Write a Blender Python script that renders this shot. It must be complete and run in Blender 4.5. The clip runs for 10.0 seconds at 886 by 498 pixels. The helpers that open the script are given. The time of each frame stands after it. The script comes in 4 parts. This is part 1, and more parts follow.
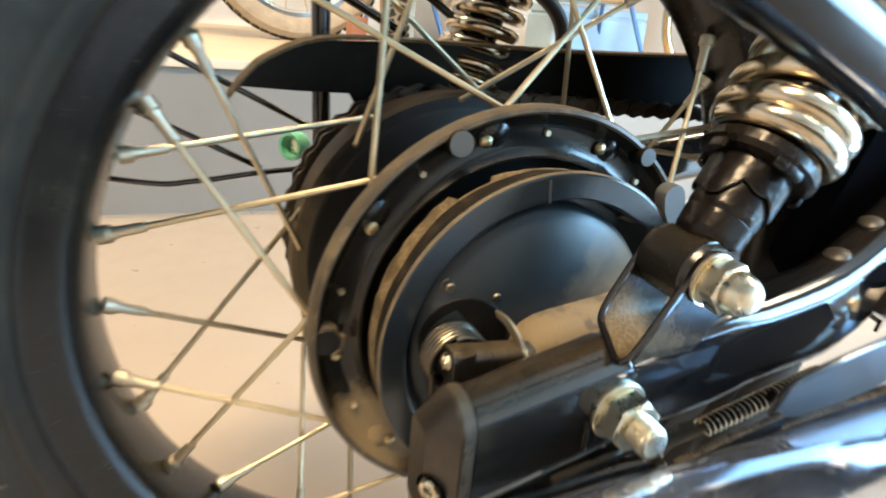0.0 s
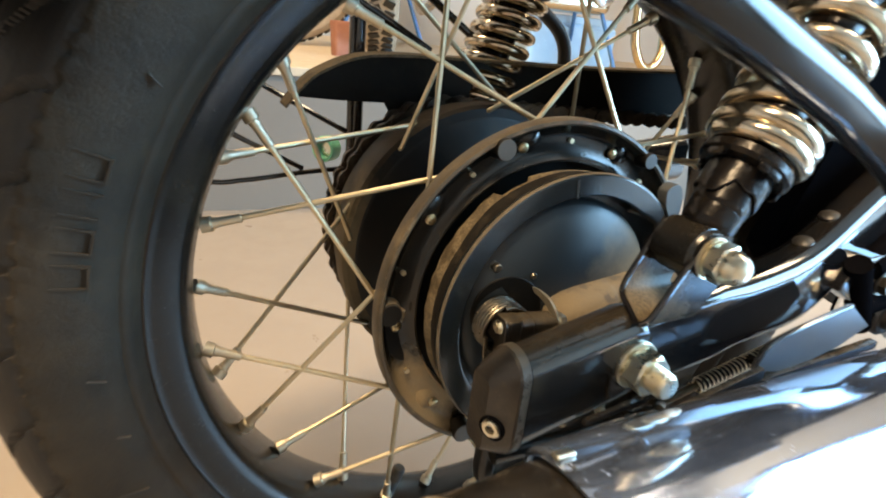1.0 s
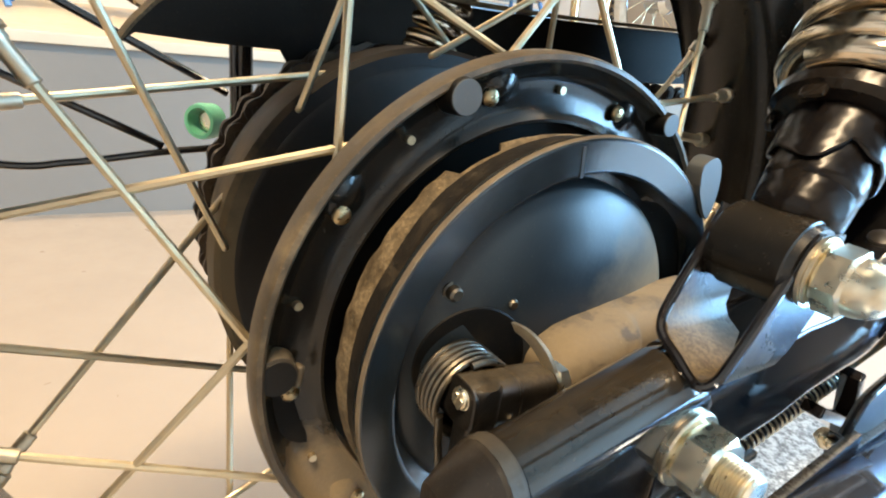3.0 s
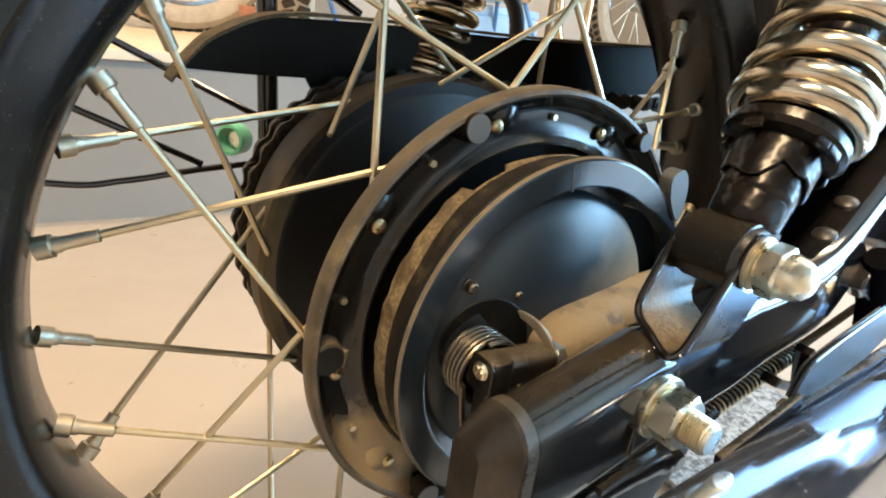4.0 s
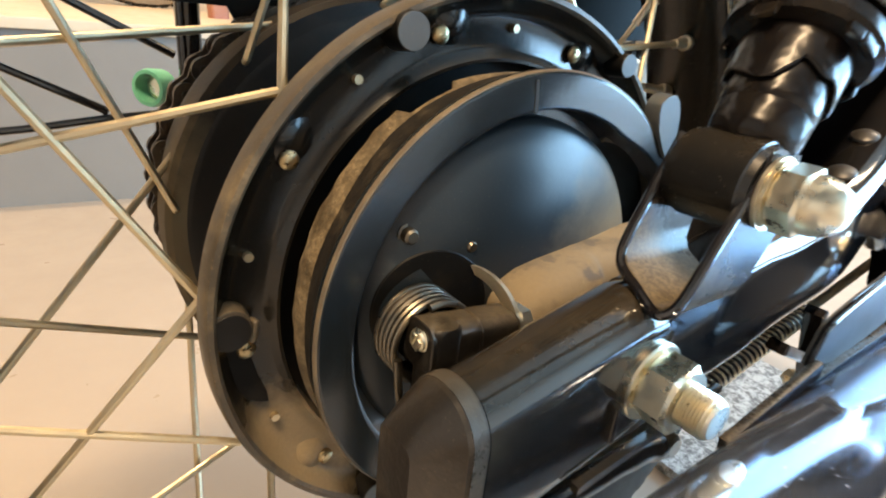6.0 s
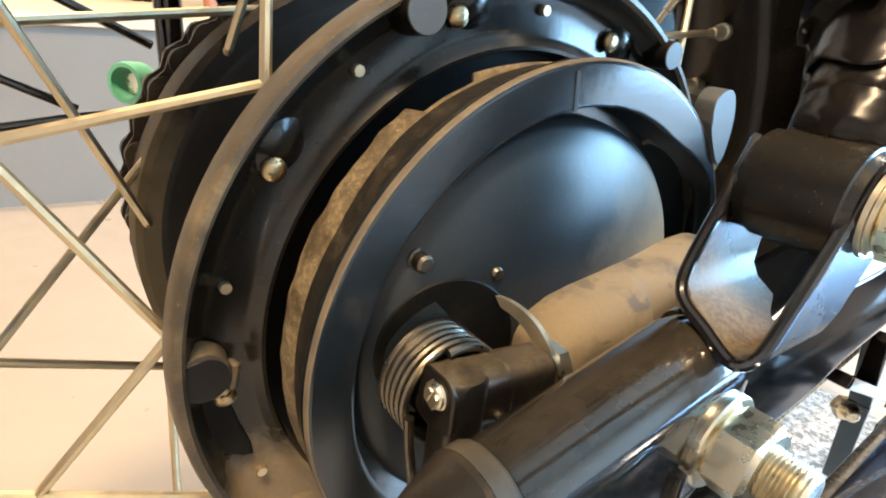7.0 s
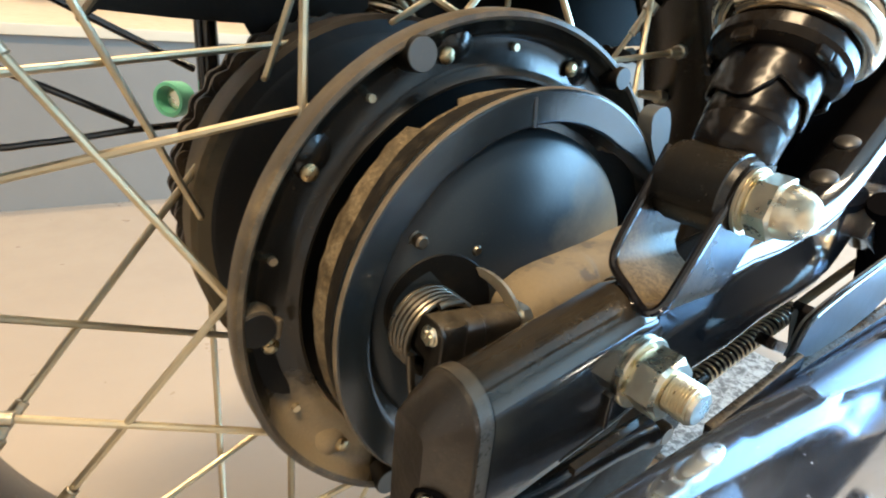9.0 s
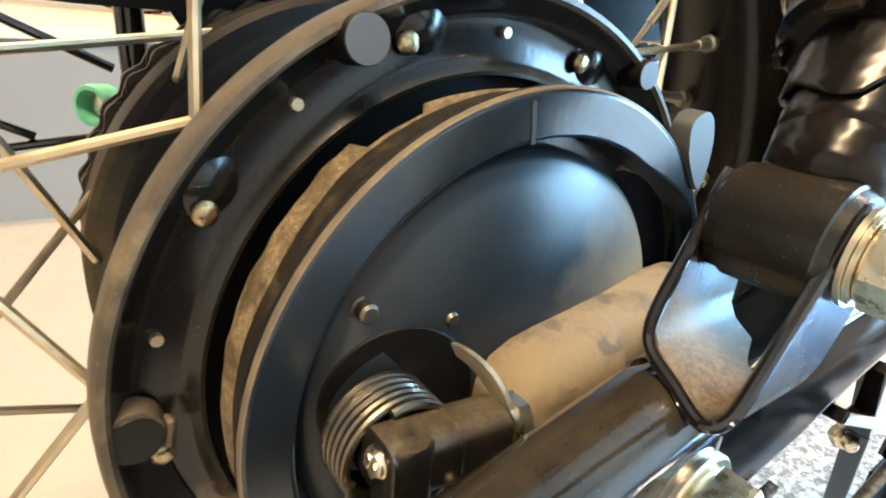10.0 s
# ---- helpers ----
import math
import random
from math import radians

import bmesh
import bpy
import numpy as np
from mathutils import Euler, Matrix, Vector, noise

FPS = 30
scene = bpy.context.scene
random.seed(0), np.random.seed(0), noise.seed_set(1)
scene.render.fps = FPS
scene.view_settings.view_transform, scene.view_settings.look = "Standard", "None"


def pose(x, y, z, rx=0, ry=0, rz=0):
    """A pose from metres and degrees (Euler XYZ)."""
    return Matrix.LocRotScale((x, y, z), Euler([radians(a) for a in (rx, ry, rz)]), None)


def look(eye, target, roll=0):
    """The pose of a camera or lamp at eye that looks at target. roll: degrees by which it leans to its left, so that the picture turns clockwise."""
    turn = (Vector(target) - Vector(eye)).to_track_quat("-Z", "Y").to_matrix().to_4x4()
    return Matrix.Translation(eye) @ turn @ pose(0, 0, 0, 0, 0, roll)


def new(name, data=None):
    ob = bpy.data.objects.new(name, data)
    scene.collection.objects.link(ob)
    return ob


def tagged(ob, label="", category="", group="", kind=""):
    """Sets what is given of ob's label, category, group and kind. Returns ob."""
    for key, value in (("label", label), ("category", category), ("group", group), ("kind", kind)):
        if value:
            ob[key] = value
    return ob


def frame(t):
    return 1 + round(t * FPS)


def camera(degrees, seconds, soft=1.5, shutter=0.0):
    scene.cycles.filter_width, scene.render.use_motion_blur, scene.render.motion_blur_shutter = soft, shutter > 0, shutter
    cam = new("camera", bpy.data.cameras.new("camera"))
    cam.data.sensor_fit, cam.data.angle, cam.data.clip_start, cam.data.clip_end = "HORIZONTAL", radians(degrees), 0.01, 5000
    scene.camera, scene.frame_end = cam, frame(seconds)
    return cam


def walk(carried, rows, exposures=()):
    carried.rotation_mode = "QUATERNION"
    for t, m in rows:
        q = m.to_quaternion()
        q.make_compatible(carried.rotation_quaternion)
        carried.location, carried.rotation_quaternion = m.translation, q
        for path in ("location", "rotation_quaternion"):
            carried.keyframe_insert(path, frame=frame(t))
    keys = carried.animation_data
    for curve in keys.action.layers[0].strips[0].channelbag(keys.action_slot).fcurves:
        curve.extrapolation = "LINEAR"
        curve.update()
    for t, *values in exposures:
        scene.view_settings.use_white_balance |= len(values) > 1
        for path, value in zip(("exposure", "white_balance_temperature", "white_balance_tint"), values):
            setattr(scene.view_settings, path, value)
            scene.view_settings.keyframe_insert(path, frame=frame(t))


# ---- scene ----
# A motorcycle's rear wheel and drum brake in a showroom. x: the bike's front, y: across, away from the viewer, z: up.
cam = camera(75.1, 10.0, soft=1.9, shutter=0.4)
PATH = [
    (0, -0.15831, -0.23974, 0.46072, 67.698, -4.729, -22.929),
    (0.5, -0.22910, -0.30199, 0.48101, 67.708, -5.956, -25.319),
    (1, -0.22073, -0.27032, 0.47056, 68.061, -5.803, -26.006),
    (1.5, -0.15316, -0.16641, 0.43404, 68.778, -6.311, -31.442),
    (2, -0.12108, -0.12624, 0.41762, 68.469, -6.910, -32.356),
    (2.5, -0.13388, -0.14445, 0.41988, 68.397, -6.034, -30.556),
    (3, -0.15834, -0.16578, 0.42808, 68.649, -6.841, -32.253),
    (4.3, -0.19700, -0.20037, 0.44656, 68.391, -5.801, -34.491),
    (4.5, -0.19941, -0.20615, 0.44599, 68.271, -5.857, -35.416),
    (5, -0.20302, -0.21330, 0.44501, 68.253, -5.522, -35.914),
    (5.2, -0.19538, -0.21073, 0.44348, 67.629, -5.664, -36.144),
    (6.3, -0.13996, -0.15217, 0.40893, 67.223, -5.305, -34.964),
    (6.5, -0.13638, -0.14323, 0.40924, 67.092, -5.355, -35.058),
    (7, -0.13441, -0.13957, 0.40867, 66.931, -5.290, -35.156),
    (7.5, -0.14893, -0.15430, 0.41324, 66.981, -5.175, -35.095),
    (8, -0.16653, -0.17498, 0.41905, 67.099, -5.243, -34.744),
    (8.5, -0.17766, -0.18494, 0.42726, 66.885, -4.900, -35.164),
    (9, -0.16083, -0.18208, 0.42287, 67.053, -4.821, -34.889),
    (9.5, -0.13347, -0.15268, 0.42005, 67.190, -4.519, -34.865),
    (10, -0.11441, -0.13543, 0.41479, 67.338, -4.419, -34.946),
]
EXPOSE = [(0.0, 0.36, 6630, 10), (0.5, -0.09, 6880, 12), (1.0, -0.08, 6830, 12), (1.5, 0.01, 6530, 12), (2.0, 0.39, 5880, 5), (2.5, 0.44, 5980, 5), (3.0, 0.42, 6380, 11), (4.5, 0.19, 6830, 12), (5.0, 0.14, 6880, 12), (6.5, 0.46, 6900, 15), (7.0, 0.62, 6600, 13), (7.5, 0.6, 6400, 11), (8.5, 0.23, 6400, 10), (9.0, 0.25, 6400, 10), (10.0, 0.76, 6600, 11)]
walk(cam, [(t, pose(x, y, z, rx, ry, rz)) for t, x, y, z, rx, ry, rz in PATH], exposures=EXPOSE)

# ---- light ----
world = bpy.data.worlds.new("world")
scene.world = world
world.use_nodes = True
wn = world.node_tree.nodes
sky = wn.new("ShaderNodeTexSky")
sky.sky_type, sky.sun_disc, sky.sun_elevation, sky.sun_rotation = "NISHITA", False, radians(38), radians(134)
world.node_tree.links.new(sky.outputs[0], wn["Background"].inputs[0])
wn["Background"].inputs[1].default_value = 0.12


def area(name, at, target, sx, sy, watts, colour):
    lamp = bpy.data.lights.new(name, "AREA")
    lamp.shape, lamp.size, lamp.size_y, lamp.energy, lamp.color = "RECTANGLE", sx, sy, watts, colour
    ob = new(name, lamp)
    ob.matrix_world = look(at, target)
    return ob


area("daylight_opening", (2.62, -1.5, 1.15), (0.0, -1.3, 0.95), 2.0, 1.9, 285.0, (0.31, 0.65, 1.0))
area("ceiling_light_lamp", (-0.9, -0.7, 2.72), (-0.9, -0.7, 0.0), 1.2, 0.12, 118.0, (1.0, 0.74, 0.45))
area("ceiling_light_lamp", (2.05, -0.35, 2.72), (2.05, -0.35, 0.0), 0.25, 1.2, 40.0, (1.0, 0.78, 0.52))
# no known fixture here: added warm fill for the floor and wall behind
area("ceiling_light_lamp", (-0.3, 1.2, 2.72), (-0.3, 1.2, 0.0), 1.2, 0.12, 58.0, (1.0, 0.72, 0.42))
sun = bpy.data.lights.new("sun", "SUN")
sun.energy, sun.angle, sun.color = 5.0, radians(0.6), (1.0, 0.95, 0.88)
new("sun", sun).matrix_world = look((2.65, -1.5, 2.0), (0.8, 0.3, 0.0))


# ---- materials ----
def shader(name, base, rough=0.5, metal=0.0, coat=0.0, spec=0.5):
    m = bpy.data.materials.new(name)
    m.use_nodes = True
    p = m.node_tree.nodes["Principled BSDF"]
    p.inputs["Base Color"].default_value = (*base, 1)
    p.inputs["Roughness"].default_value, p.inputs["Metallic"].default_value = rough, metal
    p.inputs["Coat Weight"].default_value, p.inputs["Coat Roughness"].default_value = coat, 0.06
    p.inputs["Specular IOR Level"].default_value = spec
    return m, m.node_tree, p


def noise_tex(nt, scale, detail=4.0, rough=0.6, stretch=None):
    co = nt.nodes.new("ShaderNodeTexCoord")
    tex = nt.nodes.new("ShaderNodeTexNoise")
    tex.inputs["Scale"].default_value, tex.inputs["Detail"].default_value, tex.inputs["Roughness"].default_value = scale, detail, rough
    if stretch:
        mp = nt.nodes.new("ShaderNodeMapping")
        mp.inputs["Scale"].default_value = stretch
        nt.links.new(co.outputs["Object"], mp.inputs[0])
        nt.links.new(mp.outputs[0], tex.inputs["Vector"])
    else:
        nt.links.new(co.outputs["Object"], tex.inputs["Vector"])
    return tex.outputs["Fac"]


def ramp(nt, fac, a, b, lo=0.0, hi=1.0):
    """Maps fac from a..b to lo..hi, clamped."""
    n = nt.nodes.new("ShaderNodeMapRange")
    for i, v in enumerate((a, b, lo, hi)):
        n.inputs[i + 1].default_value = v
    nt.links.new(fac, n.inputs[0])
    return n.outputs[0]


def mixed(nt, fac, a, b):
    n = nt.nodes.new("ShaderNodeMix")
    n.data_type = "RGBA"
    nt.links.new(fac, n.inputs[0])
    for sock, v in ((n.inputs[6], a), (n.inputs[7], b)):
        if isinstance(v, tuple):
            sock.default_value = (*v, 1)
        else:
            nt.links.new(v, sock)
    return n.outputs[2]


def math_node(nt, op, a, b):
    n = nt.nodes.new("ShaderNodeMath")
    n.operation = op
    for sock, v in zip(n.inputs, (a, b)):
        if isinstance(v, float):
            sock.default_value = v
        else:
            nt.links.new(v, sock)
    return n.outputs[0]


def bump(nt, p, height, strength, dist):
    b = nt.nodes.new("ShaderNodeBump")
    b.inputs["Strength"].default_value, b.inputs["Distance"].default_value = strength, dist
    nt.links.new(height, b.inputs["Height"])
    nt.links.new(b.outputs[0], p.inputs["Normal"])


DUST = (0.29, 0.224, 0.132)


def painted(name, base, rough, coat=0.0, dust=0.3, dust_scale=35.0, settle=0.0, orange=0.0, dust_at=0.52, stain=None, spec=0.5, scuff=0.0, grit=0.0):
    """Paint with fine specks and patches of road dust; settle: dust also lies on what faces up."""
    m, nt, p = shader(name, base, rough, 0.0, coat, spec)
    patch = ramp(nt, noise_tex(nt, dust_scale, 5.0, 0.65), dust_at, dust_at + 0.22, 0.0, dust)
    speck = ramp(nt, noise_tex(nt, 900.0, 2.0, 0.5), 0.66, 0.72, 0.0, min(1.0, dust * 1.3))
    fac = math_node(nt, "MAXIMUM", patch, speck)
    if settle:
        geo = nt.nodes.new("ShaderNodeNewGeometry")
        sep = nt.nodes.new("ShaderNodeSeparateXYZ")
        nt.links.new(geo.outputs["Normal"], sep.inputs[0])
        up = ramp(nt, sep.outputs[2], 0.35, 0.95, 0.0, settle)
        up = math_node(nt, "MULTIPLY", up, ramp(nt, noise_tex(nt, 60.0, 5.0, 0.7), 0.3, 0.65, 0.25, 1.0))
        fac = math_node(nt, "MAXIMUM", fac, up)
    if stain:
        # a dust-coloured patch with a ragged edge round one spot: place, reach, strength
        co = nt.nodes.new("ShaderNodeTexCoord")
        dist = nt.nodes.new("ShaderNodeVectorMath")
        dist.operation = "DISTANCE"
        nt.links.new(co.outputs["Object"], dist.inputs[0])
        dist.inputs[1].default_value = stain[0]
        ragged = math_node(nt, "ADD", dist.outputs["Value"], ramp(nt, noise_tex(nt, 70.0, 5.0, 0.6), 0.3, 0.7, -stain[4], stain[4]))
        fac = math_node(nt, "MAXIMUM", fac, ramp(nt, ragged, stain[1], stain[1] * stain[3], 0.0, stain[2]))
    if scuff:
        # spots where the dust has been rubbed off
        bare = ramp(nt, noise_tex(nt, 75.0, 3.0, 0.55, (1.0, 1.0, 2.2)), 0.58, 0.64, 1.0, 1.0 - scuff)
        fac = math_node(nt, "MULTIPLY", fac, bare)
    if grit:
        # sandy grain: dark and light crumbs in the dust
        fac = math_node(nt, "MULTIPLY", fac, ramp(nt, noise_tex(nt, 620.0, 4.0, 0.75), 0.40, 0.62, 1.0 - grit, 1.0))
    nt.links.new(mixed(nt, fac, base, DUST), p.inputs["Base Color"])
    wear = ramp(nt, noise_tex(nt, 140.0, 4.0, 0.6), 0.3, 0.75, -0.015, 0.025)
    r = math_node(nt, "ADD", math_node(nt, "ADD", wear, rough), math_node(nt, "MULTIPLY", fac, 0.5))
    nt.links.new(r, p.inputs["Roughness"])
    bump(nt, p, noise_tex(nt, 420.0, 3.0), 0.12 + orange, 0.0004)
    return m


def metal(name, base, rough, stain=(0.4, 0.3, 0.16), amount=0.25, scale=80.0):
    m, nt, p = shader(name, base, rough, 1.0)
    fac = ramp(nt, noise_tex(nt, scale, 5.0, 0.7), 0.5, 0.75, 0.0, amount)
    nt.links.new(mixed(nt, fac, base, stain), p.inputs["Base Color"])
    nt.links.new(ramp(nt, noise_tex(nt, scale * 2.3, 4.0), 0.3, 0.8, rough * 0.75, rough * 1.5), p.inputs["Roughness"])
    bump(nt, p, noise_tex(nt, 700.0, 2.0), 0.06, 0.0003)
    return m


GLOSS = painted("gloss_black_paint", (0.007, 0.007, 0.009), 0.13, 0.6, 0.03, 30.0, 0.03)
ARM = painted("swing_arm_black_paint", (0.010, 0.0093, 0.0090), 0.09, 0.5, 0.09, 22.0, 0.13, dust_at=0.48, spec=0.5)
BEAM = painted("gloss_black_beam_paint", (0.007, 0.007, 0.008), 0.09, 0.5, 0.03, 22.0, 0.03, orange=-0.06, dust_at=0.55, spec=0.55)
SATIN = painted("satin_black_paint", (0.016, 0.016, 0.018), 0.36, 0.0, 0.22, 30.0, 0.15)
# stain: a golden-brown patch low on the flange's rear side
HUBPAINT = painted("hub_black_paint", (0.009, 0.0085, 0.0075), 0.20, 0.0, 0.06, 22.0, 0.05, dust_at=0.52, spec=0.42, stain=((-0.080, 0.0, 0.244), 0.040, 0.78, 0.50, 0.007), grit=0.12)
PANEL = painted("brake_panel_paint", (0.0085, 0.0130, 0.0172), 0.23, 0.0, 0.04, 28.0, 0.06, dust_at=0.60, spec=0.75)
DOME = painted("panel_dome_paint", (0.009, 0.014, 0.0185), 0.37, 0.0, 0.05, 28.0, 0.03, dust_at=0.58, stain=((0.066, -0.03, 0.326), 0.062, 0.75, 0.15, 0.008), spec=0.38)
DUSTY = painted("dust_caked_iron", (0.046, 0.032, 0.014), 0.75, 0.0, 0.62, 110.0, 0.0, 1.2, dust_at=0.34, scuff=0.25, grit=0.65)
BOSS = painted("dusty_black_casting", (0.046, 0.041, 0.034), 0.55, 0.0, 0.60, 30.0, 0.66, 0.2, dust_at=0.30, scuff=0.6, grit=0.08)
LIP = painted("worn_brown_flange_edge", (0.050, 0.041, 0.029), 0.42, 0.0, 0.5, 60.0, 0.30, 0.3, dust_at=0.47, grit=0.5)
MATTE = painted("matte_black_plastic", (0.022, 0.021, 0.020), 0.46, 0.0, 0.07, 45.0, 0.10, 0.3)
BUSH = painted("mounting_eye_paint", (0.008, 0.008, 0.008), 0.25, 0.0, 0.04, 40.0, 0.05)
SKIRT = painted("dark_dusty_skirt", (0.007, 0.006, 0.005), 0.55, 0.0, 0.22, 70.0, 0.0, 0.6, dust_at=0.46, grit=0.8)
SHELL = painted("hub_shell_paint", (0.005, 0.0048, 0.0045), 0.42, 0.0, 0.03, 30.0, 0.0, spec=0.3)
# worn rim; its grey also holds the light caught along the cap's edge
RIMGREY = painted("worn_lit_cap_rim", (0.050, 0.044, 0.037), 0.27, 0.0, 0.18, 60.0, 0.25, 0.3)
TREAD = painted("tread_rubber", (0.006, 0.0055, 0.005), 0.6, 0.0, 0.10, 20.0, 0.0, 0.4)
MARK = painted("worn_rubber_relief", (0.024, 0.022, 0.020), 0.6, 0.0, 0.3, 60.0)
TAILMAT = painted("tail_pipe_paint", (0.010, 0.009, 0.008), 0.24, 0.2, 0.06, 40.0, 0.05, dust_at=0.52)
CAMBLACK = painted("satin_black_cam_plate", (0.0035, 0.0035, 0.0035), 0.5, 0.0, 0.03, 60.0, 0.0, spec=0.12)
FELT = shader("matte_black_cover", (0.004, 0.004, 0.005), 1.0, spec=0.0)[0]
GUARD = painted("black_guard_paint", (0.006, 0.006, 0.006), 0.32, 0.0, 0.03, 40.0, 0.05, spec=0.14)
NIPPLE = metal("dull_zinc_nipple", (0.58, 0.52, 0.40), 0.42, (0.35, 0.28, 0.17), 0.5, 120.0)


def lumpy(name, base, rough):
    """Thick uneven gloss paint over a casting."""
    m, nt, p = shader(name, base, rough, spec=0.28)
    fac = ramp(nt, noise_tex(nt, 45.0, 4.0, 0.6), 0.5, 0.75, 0.0, 0.06)
    nt.links.new(mixed(nt, fac, base, DUST), p.inputs["Base Color"])
    bump(nt, p, noise_tex(nt, 85.0, 2.0, 0.5), 0.55, 0.0022)
    return m


SHOCKPAINT = lumpy("shock_body_paint", (0.006, 0.005, 0.005), 0.26)
CAPMAT = painted("worn_plastic_cap", (0.033, 0.027, 0.0215), 0.32, 0.0, 0.14, 50.0, 0.15, 0.4)
BRACKET = painted("dusty_gloss_black_paint", (0.010, 0.010, 0.011), 0.22, 0.0, 0.16, 40.0, 0.25, dust_at=0.50, stain=((0.004, -0.078, 0.346), 0.026, 0.6, 0.35, 0.006), grit=0.5, spec=0.2)
LEVER = painted("dusty_lever_paint", (0.008, 0.007, 0.006), 0.32, 0.0, 0.08, 70.0, 0.32, 0.3, dust_at=0.5, grit=0.5)
PADS = painted("grey_flat_casting", (0.075, 0.086, 0.095), 0.5, 0.0, 0.1, 40.0, 0.0)
ZINC = metal("yellow_zinc_steel", (0.80, 0.74, 0.58), 0.30)
RIVET = metal("brassy_spoke_head", (0.46, 0.37, 0.22), 0.30, (0.10, 0.075, 0.04), 0.75, 260.0)
WORN = painted("worn_bare_edge", (0.12, 0.10, 0.075), 0.38, 0.0, 0.4, 60.0, 0.0, dust_at=0.45)
GRANITE_A, GRANITE_B = (0.10, 0.105, 0.105), (0.42, 0.43, 0.42)
SPOKE = metal("galvanised_spoke", (0.64, 0.55, 0.38), 0.40, amount=0.4, scale=60.0)
STEEL = metal("dark_spring_steel", (0.15, 0.135, 0.11), 0.34)
CHROME = metal("chrome", (0.64, 0.70, 0.78), 0.10, (0.45, 0.47, 0.52), 0.35, 40.0)


def filmed(name, base, rough):
    """Chrome under a thin wiped film of dust, with fine scratches along it."""
    m, nt, p = shader(name, base, rough, 1.0)
    film = ramp(nt, noise_tex(nt, 16.0, 6.0, 0.7, (0.4, 1.0, 1.0)), 0.32, 0.74, 0.97, 0.80)
    speck = ramp(nt, noise_tex(nt, 330.0, 3.0, 0.6), 0.66, 0.72, 0.0, 0.45)
    nt.links.new(math_node(nt, "SUBTRACT", film, speck), p.inputs["Metallic"])
    nt.links.new(ramp(nt, noise_tex(nt, 300.0, 3.0, 0.6, (0.04, 1.0, 1.0)), 0.35, 0.75, rough * 0.8, rough * 3.2), p.inputs["Roughness"])
    fac = ramp(nt, noise_tex(nt, 45.0, 5.0, 0.7), 0.5, 0.75, 0.0, 0.3)
    nt.links.new(mixed(nt, fac, base, (0.48, 0.50, 0.53)), p.inputs["Base Color"])
    bump(nt, p, noise_tex(nt, 500.0, 3.0, 0.6, (0.05, 1.0, 1.0)), 0.05, 0.0003)
    return m


# blue of the reflected daylight is mixed into the chrome's own colour
FILMED = filmed("blue_tinted_dusty_chrome", (0.50, 0.59, 0.75), 0.05)
SPRING = metal("chromed_spring", (0.66, 0.57, 0.44), 0.17, (0.36, 0.27, 0.17), 0.55, 45.0)
CHAIN = metal("oily_chain_steel", (0.12, 0.10, 0.085), 0.42)


def rubber_material():
    m, nt, p = shader("tyre_rubber", (0.02, 0.02, 0.021), 0.6, spec=0.30)
    dust = ramp(nt, noise_tex(nt, 11.0, 7.0, 0.75), 0.36, 0.70, 0.06, 0.42)
    fine = ramp(nt, noise_tex(nt, 130.0, 5.0, 0.75), 0.55, 0.75, 0.0, 0.28)
    fac = math_node(nt, "MAXIMUM", dust, fine)
    nt.links.new(mixed(nt, fac, (0.007, 0.006, 0.0048), (0.092, 0.068, 0.040)), p.inputs["Base Color"])
    nt.links.new(ramp(nt, noise_tex(nt, 40.0, 5.0), 0.3, 0.7, 0.40, 0.62), p.inputs["Roughness"])
    bump(nt, p, noise_tex(nt, 70.0, 8.0, 0.8), 0.7, 0.0016)
    return m


def plain(name, a, b, scale, rough, relief=0.2, dist=0.002):
    m, nt, p = shader(name, a, rough)
    fac = ramp(nt, noise_tex(nt, scale, 6.0, 0.65), 0.3, 0.72)
    nt.links.new(mixed(nt, fac, a, b), p.inputs["Base Color"])
    nt.links.new(ramp(nt, noise_tex(nt, scale * 6, 4.0), 0.3, 0.7, rough - 0.08, rough + 0.1), p.inputs["Roughness"])
    bump(nt, p, noise_tex(nt, scale * 25, 4.0), relief, dist)
    return m


RUBBER = rubber_material()
FLOOR = plain("pale_polished_floor", (0.285, 0.246, 0.206), (0.325, 0.281, 0.235), 3.0, 0.35, 0.05)
WALL = plain("grey_white_wall_paint", (0.48, 0.43, 0.37), (0.53, 0.48, 0.42), 2.5, 0.6, 0.1)
# grey-white paint with the shade on the platform's front mixed into the colour
PLAT = plain("shaded_platform_paint", (0.183, 0.166, 0.143), (0.210, 0.190, 0.163), 2.5, 0.6, 0.1)
LEDGE = plain("beige_tile", (0.52, 0.43, 0.31), (0.58, 0.49, 0.36), 6.0, 0.4, 0.08)
# tone of unseen room surfaces, chosen for reflections and bounce light
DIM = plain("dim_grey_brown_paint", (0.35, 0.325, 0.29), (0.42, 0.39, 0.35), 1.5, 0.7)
CEIL = plain("white_ceiling_paint", (0.72, 0.70, 0.67), (0.78, 0.76, 0.73), 2.0, 0.8)
GREEN = plain("green_plastic", (0.10, 0.40, 0.25), (0.14, 0.46, 0.31), 60.0, 0.35)
CARRIER = painted("dusty_brown_black_paint", (0.008, 0.006, 0.0045), 0.5, 0.0, 0.04, 40.0, 0.0, 0.2, dust_at=0.45, stain=((-0.112, 0.10, 0.305), 0.074, 0.5, 0.4, 0.010), spec=0.22)
RIMPAINT = painted("rim_black_paint", (0.006, 0.0055, 0.005), 0.24, 0.0, 0.06, 18.0, 0.02, -0.09, spec=0.45)
BAR = painted("black_enamel_tube", (0.004, 0.004, 0.005), 0.10, 0.1, 0.02, 30.0, orange=-0.09, spec=0.45)
